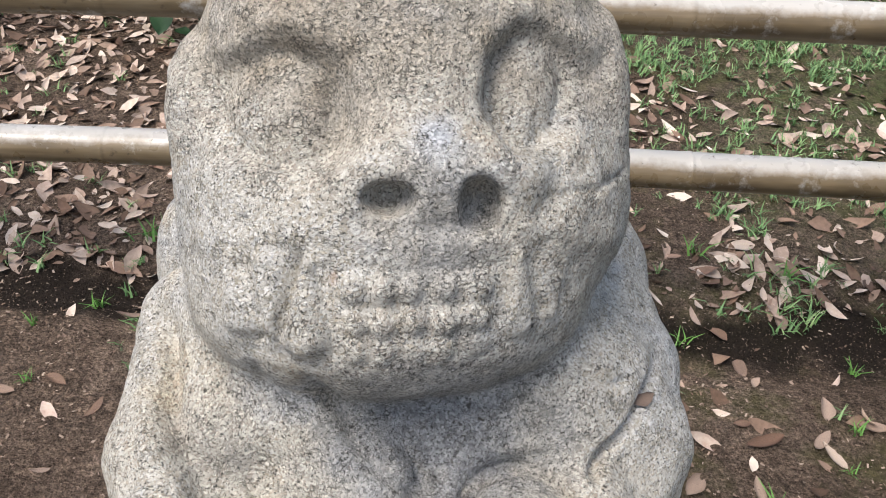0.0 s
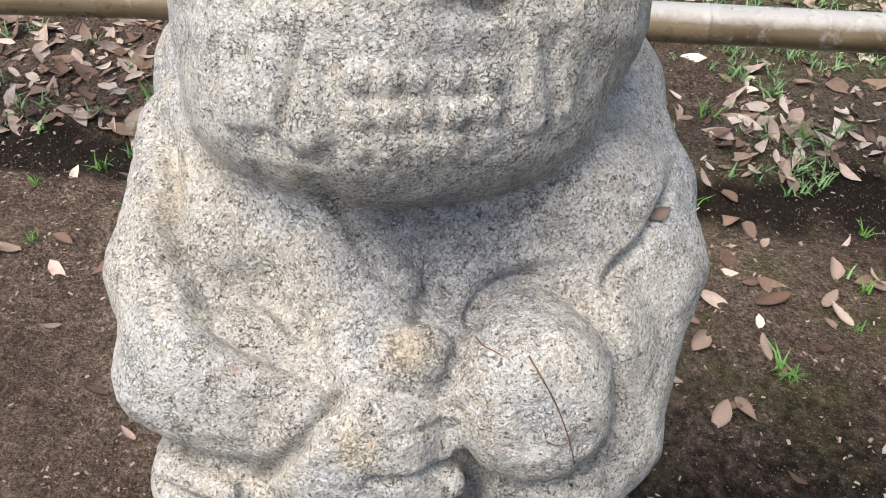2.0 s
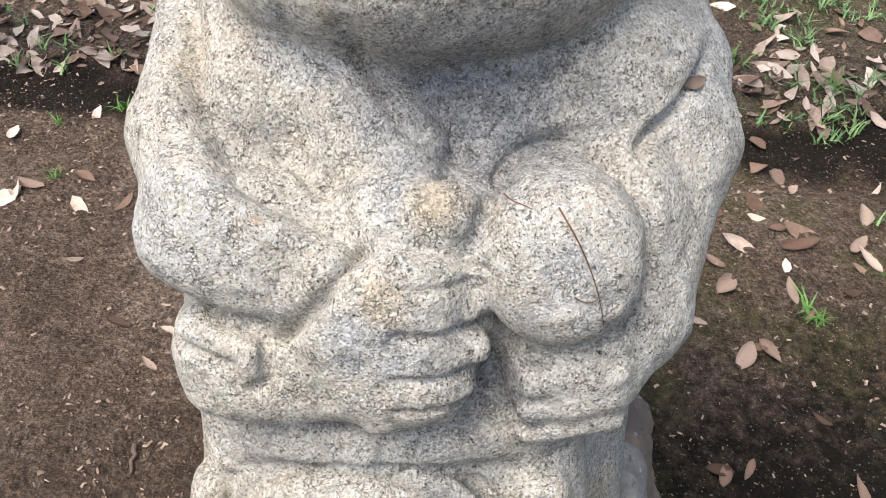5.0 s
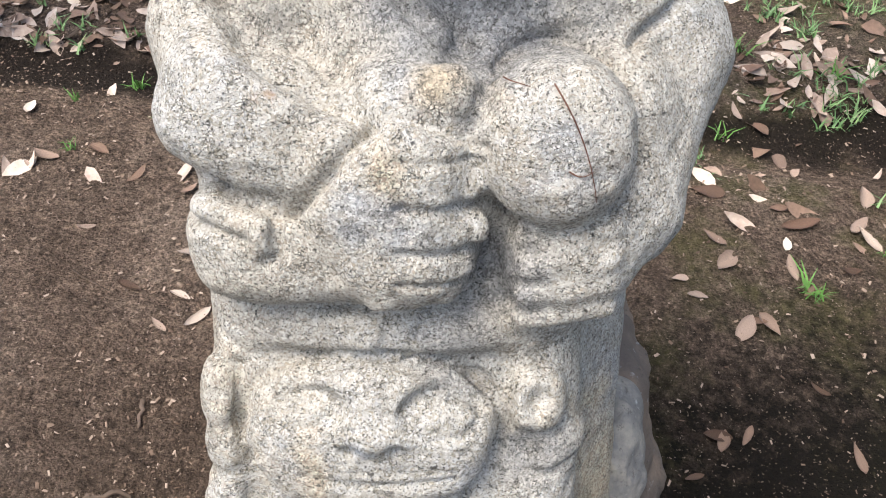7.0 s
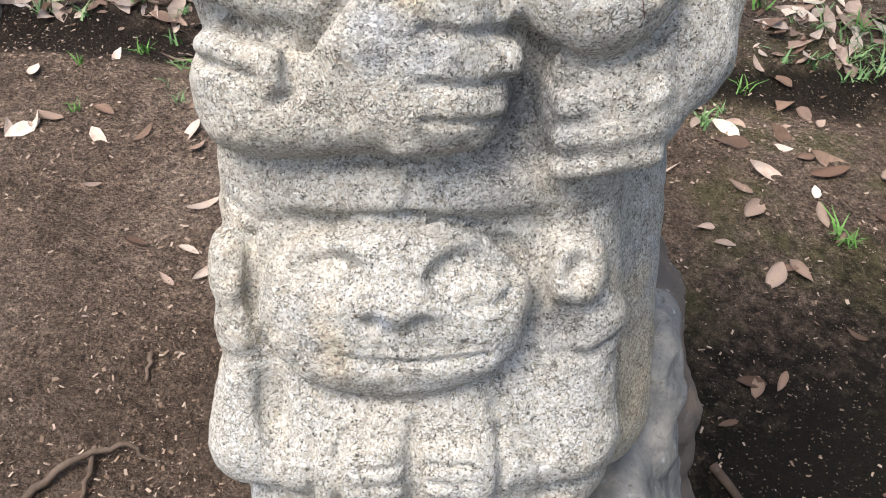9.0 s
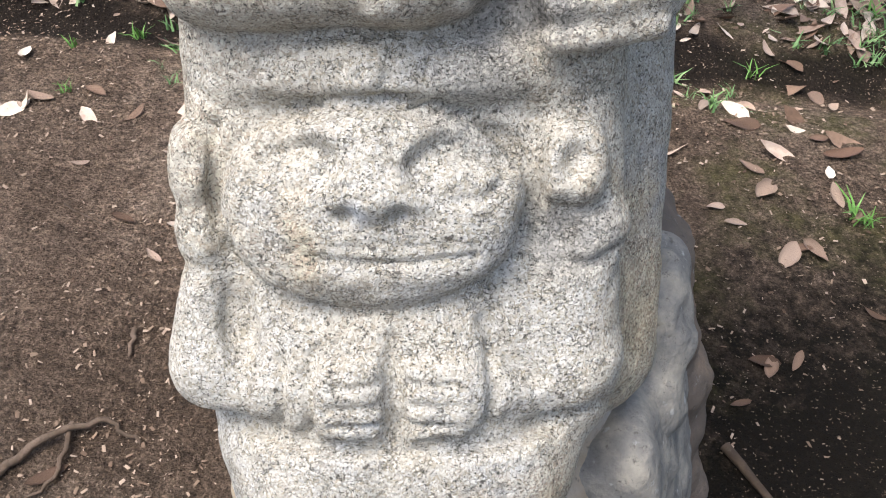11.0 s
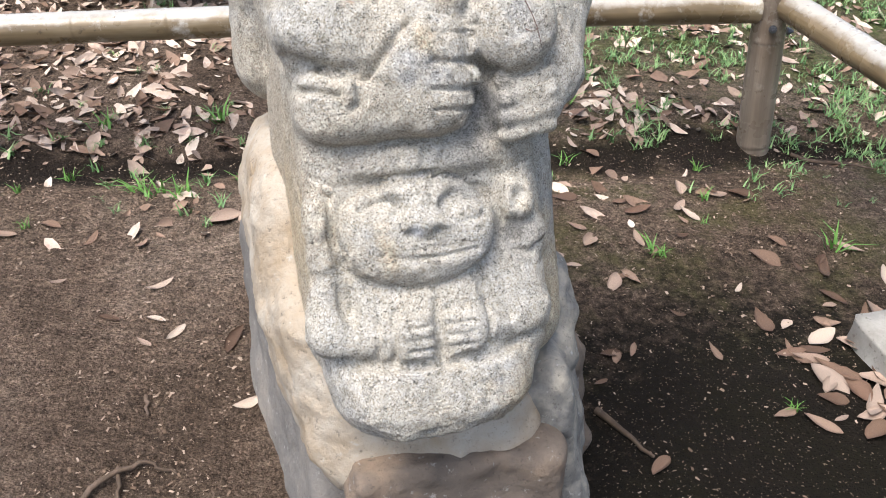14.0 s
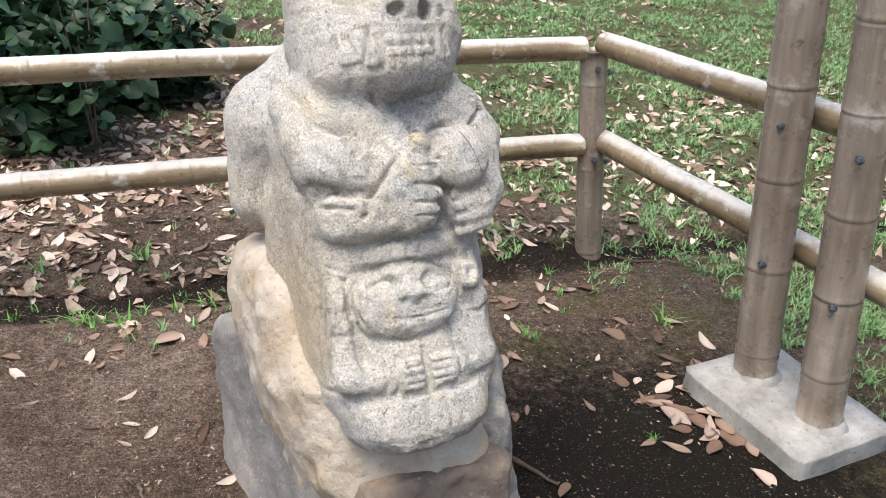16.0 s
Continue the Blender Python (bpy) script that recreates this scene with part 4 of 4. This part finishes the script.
for x, y, turn, size in placed:
    drop_leaf(x, y, turn, max(0.045, min(size, 0.115)))


def free_spot(x, y):
    """Not inside the plinth, the slab or a post."""
    return not (-0.36 < x < 0.36 and 0.10 < y < 0.95) and not (1.08 < x < 1.58 and 0.26 < y < 0.86)


count = 0
while count < 75:
    x, y = rnd.uniform(-1.5, 1.4), rnd.uniform(0.2, 2.1)
    # thicker towards the fence and by the slab, thin on the trodden west side
    keep = 0.9 if y > 1.8 else 0.15 if y > 1.58 else (0.40 if x > 0.45 else 0.05)
    if abs(x - 1.1) < 0.2 and 0.3 < y < 0.9:
        keep = 1.0
    if free_spot(x, y) and rnd.random() < keep:
        drop_leaf(x, y, rnd.uniform(0, 360), rnd.choice((0.04, 0.05, 0.055, 0.065, 0.08, 0.095)))
        count += 1


# curled leaves drifted against the slab
for k in range(18):
    x, y = 1.07 + rnd.uniform(-0.10, 0.06), rnd.uniform(0.24, 0.90)
    drop_leaf(x, y, rnd.uniform(0, 360), rnd.uniform(0.07, 0.125))


def scatter(name, label, category, material, spots, shapes, size, tilt=12):
    """Many small pieces joined into one mesh."""
    verts, faces, base = [], [], 0
    z = ground_at(np.array([s[0] for s in spots]), np.array([s[1] for s in spots]))
    for (x, y), h in zip(spots, z):
        v, f = shapes[rnd.randrange(len(shapes))]
        m = np.array((tilt_at(x, y) @ pose(0, 0, 0, rnd.uniform(-tilt, tilt), rnd.uniform(-tilt, tilt), rnd.uniform(0, 360))).to_3x3())
        k = size() if callable(size) else size
        verts.append(v @ m.T * k + np.array([x, y, h + 0.003]))
        faces += [tuple(i + base for i in q) for q in f]
        base += len(v)
    ob = new(name, mesh_of(name, np.concatenate(verts), faces, material))
    return tagged(ob, label, category, kind="stuff")


LEAF_SHAPES = [leaf_shape(300 + k, rows=5) for k in range(16)]
spots = []
while len(spots) < 15500:
    x, y = rnd.uniform(-3.6, 5.0), 1.3 + 6.0 * rnd.random() ** 1.3
    thick = 1.0 if x < 0.25 else 0.42
    if y < 1.85:
        thick *= 0.08 if y < 1.81 else 0.8
    elif y < 2.4:
        thick *= 0.8
    if y > 4.0 and x > 0:
        thick *= 0.35
    clump = noise.noise(Vector((x * 1.6, y * 1.6, 3)))
    if rnd.random() < thick * (0.55 + 0.9 * clump):
        spots.append((x, y))
scatter("leaf_litter", "thick litter of dry brown and pale leaves", "leaves", LITTER, spots, LEAF_SHAPES, lambda: 0.025 + 0.085 * rnd.random() ** 1.4, 34)

CHIP_SHAPES = []
for k in range(8):
    a = rnd.uniform(0.25, 0.6)
    CHIP_SHAPES.append((np.array([(-0.5, -a / 2, 0), (0.5, -a / 2.5, 0.08), (0.45, a / 2, 0.05), (-0.4, a / 2.2, 0.1), (0, 0, 0.22)]), [(0, 1, 4), (1, 2, 4), (2, 3, 4), (3, 0, 4)]))
spots = []
while len(spots) < 26000:
    x, y = rnd.uniform(-1.9, 1.9), rnd.uniform(-0.3, 2.4)
    if free_spot(x, y) and rnd.random() < (0.55 + 0.8 * noise.noise(Vector((x * 3, y * 3, 9)))) * (0.5 if x > 0.3 and y < 1.1 else 1.0):
        spots.append((x, y))
scatter("wood_chips", "pale wood chips and crumbs strewn over the soil", "wood chips", CHIPS, spots, CHIP_SHAPES, lambda: 0.003 + 0.010 * rnd.random() ** 4, 25)


# ---- grass and weeds ----
def blade(length, width, lean, turn):
    """A bent grass blade."""
    v = []
    o, s = math.cos(turn), math.sin(turn)
    for i in range(3):
        t = i / 2
        w = width * (1 - t * 0.9) * 0.5
        out = lean * length * t ** 1.6
        z = length * (t - 0.45 * lean * t * t)
        for k in (-1, 1):
            v.append((out * o - k * w * s, out * s + k * w * o, z))
    return v, [(0, 1, 3, 2), (2, 3, 5, 4)]


def tuft(seed, blades, length, width, spread):
    r = random.Random(seed)
    verts, faces = [], []
    for _ in range(blades):
        v, f = blade(length * r.uniform(0.5, 1.1), width * r.uniform(0.7, 1.3), r.uniform(0.35, 1.15), r.uniform(0, 6.283))
        ox, oy = r.gauss(0, spread), r.gauss(0, spread)
        base = len(verts)
        verts += [(x + ox, y + oy, z) for x, y, z in v]
        faces += [tuple(i + base for i in q) for q in f]
    return np.array(verts), faces


TUFTS = [tuft(500 + k, 7, 1.0, 0.14, 0.22) for k in range(12)]
spots = []
while len(spots) < 42000:
    x, y = rnd.uniform(-4.5, 8.5), rnd.uniform(0.3, 1.0) if rnd.random() < 0.06 else 0.9 + 9.5 * rnd.random() ** 1.5
    if y > 1.95:
        grassy = 0.06 if x < -0.1 else (0.22 if x < 0.4 else 0.5)
        if y > 3.0 and x > 0.4:
            grassy = 1.2
    elif x > 1.62:
        grassy = 0.9
    else:
        grassy = (0.14 if x < 0.4 else 0.32) if y > 1.75 else (0.05 if y > 1.35 else 0.0)
    clump = noise.noise(Vector((x * 2.2, y * 2.2, 0))) + 0.6 * noise.noise(Vector((x * 7, y * 7, 2)))
    if free_spot(x, y) and rnd.random() < grassy * (0.42 + 1.1 * clump):
        spots.append((x, y))
scatter("grass", "short green grass growing in uneven patches", "grass", GRASS, spots, TUFTS, lambda: rnd.uniform(0.022, 0.055), 10)

BLADES = []
for k in range(6):
    v, f = blade(0.085, 0.011, 0.4 + 0.14 * k, 0.0)
    BLADES.append(mesh_of("blade", v, f, WEED))


def build_weed(x, y, size):
    """A tuft: each blade is a part."""
    ob = thing("weed", Matrix.Translation(on_ground(x, y)) @ pose(0, 0, 0, 0, 0, rnd.uniform(0, 360)) @ Matrix.Scale(size, 4))
    tagged(ob, "small bright green tuft of weeds in the soil", "weed", group="weeds")
    for k in range(11):
        part("blade", BLADES[rnd.randrange(6)], ob, m=pose(rnd.gauss(0, 0.012), rnd.gauss(0, 0.012), -0.002, 0, 0, 33 * k + rnd.uniform(-15, 15)) @ Matrix.Scale(rnd.uniform(0.55, 1.1), 4))


for x, y, size in ((-0.66, 1.56, 1.1), (-0.58, 1.55, 1.0), (-0.72, 1.60, 0.9), (-0.48, 1.98, 1.2), (-0.40, 1.60, 0.8), (0.739, 1.173, 0.75), (0.755, 1.15, 0.5), (1.27, 1.15, 1.0), (0.98, 1.42, 0.6), (-0.93, 1.72, 0.7), (-1.05, 1.60, 0.6), (0.86, 0.55, 0.45), (-0.98, 1.40, 0.55), (0.93, 1.30, 0.35), (-0.30, 1.62, 0.9), (1.05, 1.66, 0.6), (0.62, 1.72, 0.7), (-0.86, 1.95, 0.9), (0.95, 1.95, 0.9), (0.70, 2.05, 0.9)):
    build_weed(x, y, size)


# ---- twigs and roots ----
def twig(name, points, radius, material, label, category):
    cu = bpy.data.curves.new(name, "CURVE")
    cu.dimensions, cu.bevel_depth, cu.bevel_resolution = "3D", radius, 2
    sp = cu.splines.new("POLY")
    sp.points.add(len(points) - 1)
    for k, (pt, c) in enumerate(zip(sp.points, points)):
        pt.co = (*c, 1)
        pt.radius = 1.0 - 0.6 * k / max(1, len(points) - 1)
    cu.use_fill_caps = True
    cu.materials.append(material)
    ob = new(name, cu)
    return tagged(ob, label, category)


def ground_twig(points, radius, label):
    """A twig that runs over the ground through (x, y, lift) points."""
    fine = []
    for (a, b, c), (d, e, f) in zip(points, points[1:]):
        for k in range(5):
            t = k / 5
            fine.append(on_ground(a + (d - a) * t + rnd.uniform(-1, 1) * 0.006, b + (e - b) * t + rnd.uniform(-1, 1) * 0.006, c + (f - c) * t))
    fine.append(on_ground(*points[-1]))
    twig("twig", fine, radius, BARK, label, "twig")


ground_twig([(-0.70, 0.42, 0.006), (-0.63, 0.50, 0.018), (-0.56, 0.53, 0.012), (-0.50, 0.50, 0.004)], 0.0075, "dark gnarled root half buried in the soil")
ground_twig([(-0.62, 0.52, 0.010), (-0.60, 0.44, 0.012), (-0.64, 0.38, 0.004)], 0.0055, "dark gnarled root half buried in the soil")
ground_twig([(0.41, 0.60, 0.010), (0.49, 0.45, 0.010)], 0.009, "reddish brown stick lying on the soil")
ground_twig([(1.42, 1.74, 0.012), (1.62, 1.56, 0.010)], 0.008, "brown stick lying beside the corner post")
ground_twig([(-0.58, 0.72, 0.006), (-0.575, 0.66, 0.006)], 0.006, "dark twig on the soil")
ground_twig([(-0.83, 1.02, 0.004), (-0.70, 0.95, 0.004)], 0.002, "thin pale straw on the soil")



# ---- small things caught on the statue ----
def on_statue(u, v, lift=0.002):
    """A point on the statue's front at its own u, v."""
    ob = bpy.data.objects["stone_statue"]
    hit, place, _, _ = ob.ray_cast(Vector((u, v, 0.3)), Vector((0, 0, -1)))
    return STATUE @ (place + Vector((0, 0, lift)))


bpy.context.view_layer.update()
curve = [(0.104 + 0.020 * k / 17 + 0.014 * math.sin(math.pi * 0.5 * k / 17), 0.643 - 0.086 * k / 17 + 0.006 * math.sin(math.pi * k / 17)) for k in range(18)]
twig("twig", [on_statue(u, v, 0.001) for u, v in curve], 0.0007, RED_TWIG, "thin curved reddish brown twig caught on the stone ball", "twig")
twig("twig", [on_statue(0.116 + 0.0035 * k, 0.582 - 0.004 * math.sin(k * 0.6), 0.001) for k in range(6)], 0.0006, RED_TWIG, "short reddish brown twig caught on the stone ball", "twig")
twig("twig", [on_statue(0.070 + 0.0035 * k, 0.643 - 0.0006 * k, 0.001) for k in range(6)], 0.0006, RED_TWIG, "short reddish brown twig caught on the stone ball", "twig")
ob = new("fallen_leaf", LEAF_MESHES[3])
ob.matrix_basis = Matrix.Translation(on_statue(0.226, 0.702, 0.003)) @ pose(0, 0, 0, 35, 0, 30) @ Matrix.Scale(0.022, 4)
tagged(ob, "small dry leaf caught in a fold of the statue", "leaf", group="fallen leaves")


# ---- shrub behind the fence ----
def broad_leaf(seed):
    v, f = leaf_shape(seed, rows=6)
    v = v * np.array([1.0, 1.9, 1.3])
    return v, f


def build_shrub(x, y, wide, high, leaves, seed):
    r = random.Random(seed)
    base = Vector(on_ground(x, y))
    shrub = thing("shrub", Matrix.Translation(base))
    tagged(shrub, "dark green broad-leaved shrub behind the bamboo fence", "shrub", group="shrubs")
    shapes = [broad_leaf(900 + seed + k) for k in range(6)]
    verts, faces, count = [], [], 0
    tips = []
    for k in range(9):
        a = r.uniform(0, 6.283)
        tip = Vector((math.cos(a) * wide * r.uniform(0.3, 0.95), math.sin(a) * wide * r.uniform(0.3, 0.9), high * r.uniform(0.55, 1.0)))
        bend = tip * 0.5 + Vector((r.gauss(0, 0.05), r.gauss(0, 0.05), 0.06))
        pts = [bend * (2 * t * (1 - t)) + tip * t * t for t in (0, 0.2, 0.4, 0.6, 0.8, 1)]
        stem = twig("stem", pts, 0.012, BARK, "thin brown stem", "")
        stem.parent = shrub
        tips += pts[1:]
    for k in range(leaves):
        c = tips[r.randrange(len(tips))] + Vector((r.gauss(0, 0.13), r.gauss(0, 0.13), r.gauss(0, 0.10)))
        c.z = max(c.z, 0.03)
        v, f = shapes[r.randrange(6)]
        m = np.array(pose(0, 0, 0, r.uniform(-50, 50), r.uniform(-50, 50), r.uniform(0, 360)).to_3x3())
        verts.append(v @ m.T * r.uniform(0.06, 0.13) + np.array(c))
        faces += [tuple(i + count for i in q) for q in f]
        count += len(v)
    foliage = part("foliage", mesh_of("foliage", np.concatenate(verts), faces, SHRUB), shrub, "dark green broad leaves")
    tagged(foliage, kind="stuff")


for x, y, wide, high, leaves in ((-1.05, 3.7, 0.45, 0.55, 520), (-0.80, 3.25, 0.45, 0.70, 900), (-0.30, 3.9, 0.42, 0.46, 600), (-0.55, 4.4, 0.55, 0.70, 640), (-1.7, 4.3, 0.6, 0.9, 700), (-2.3, 3.4, 0.5, 0.7, 520), (-1.2, 5.4, 0.8, 1.2, 800)):
    build_shrub(x, y, wide, high, leaves, int(100 * abs(x)))


def build_broad_plant(x, y):
    """A stemmed plant with a few large pale blue-green leaves, each a part."""
    r = random.Random(41)
    plant = thing("broad_leaved_plant", Matrix.Translation(on_ground(x, y)))
    tagged(plant, "tall plant with large pale blue-green leaves behind the fence", "plant")
    for k in range(7):
        a = -1.6 + 0.55 * k
        tip = Vector((0.20 * math.cos(a) + r.gauss(0, 0.04), 0.16 * math.sin(a), 0.92 + r.uniform(-0.12, 0.16)))
        if k % 3 == 0:
            stem = twig("stem", [tip * t + Vector((0, 0, 0.10 * math.sin(math.pi * t))) for t in (0, 0.2, 0.4, 0.6, 0.8, 1)], 0.005, BARK, "thin brown stem", "")
            stem.parent = plant
        v, f = leaf_shape(950 + k, rows=9)
        v = v * np.array([1.0, 1.8, 0.9])
        low = v - np.array([0, 0, 0.006])
        n = len(v)
        faces = list(f) + [tuple(n + i for i in reversed(c)) for c in f]
        part("leaf", mesh_of("leaf", np.concatenate([v, low]), faces, BROAD_LEAF), plant, "large pale green leaf", Matrix.Translation(tip) @ pose(0, 0, 0, r.uniform(10, 35), r.uniform(25, 50), math.degrees(a)) @ Matrix.Scale(r.uniform(0.17, 0.24), 4))


build_broad_plant(-0.62, 3.0)
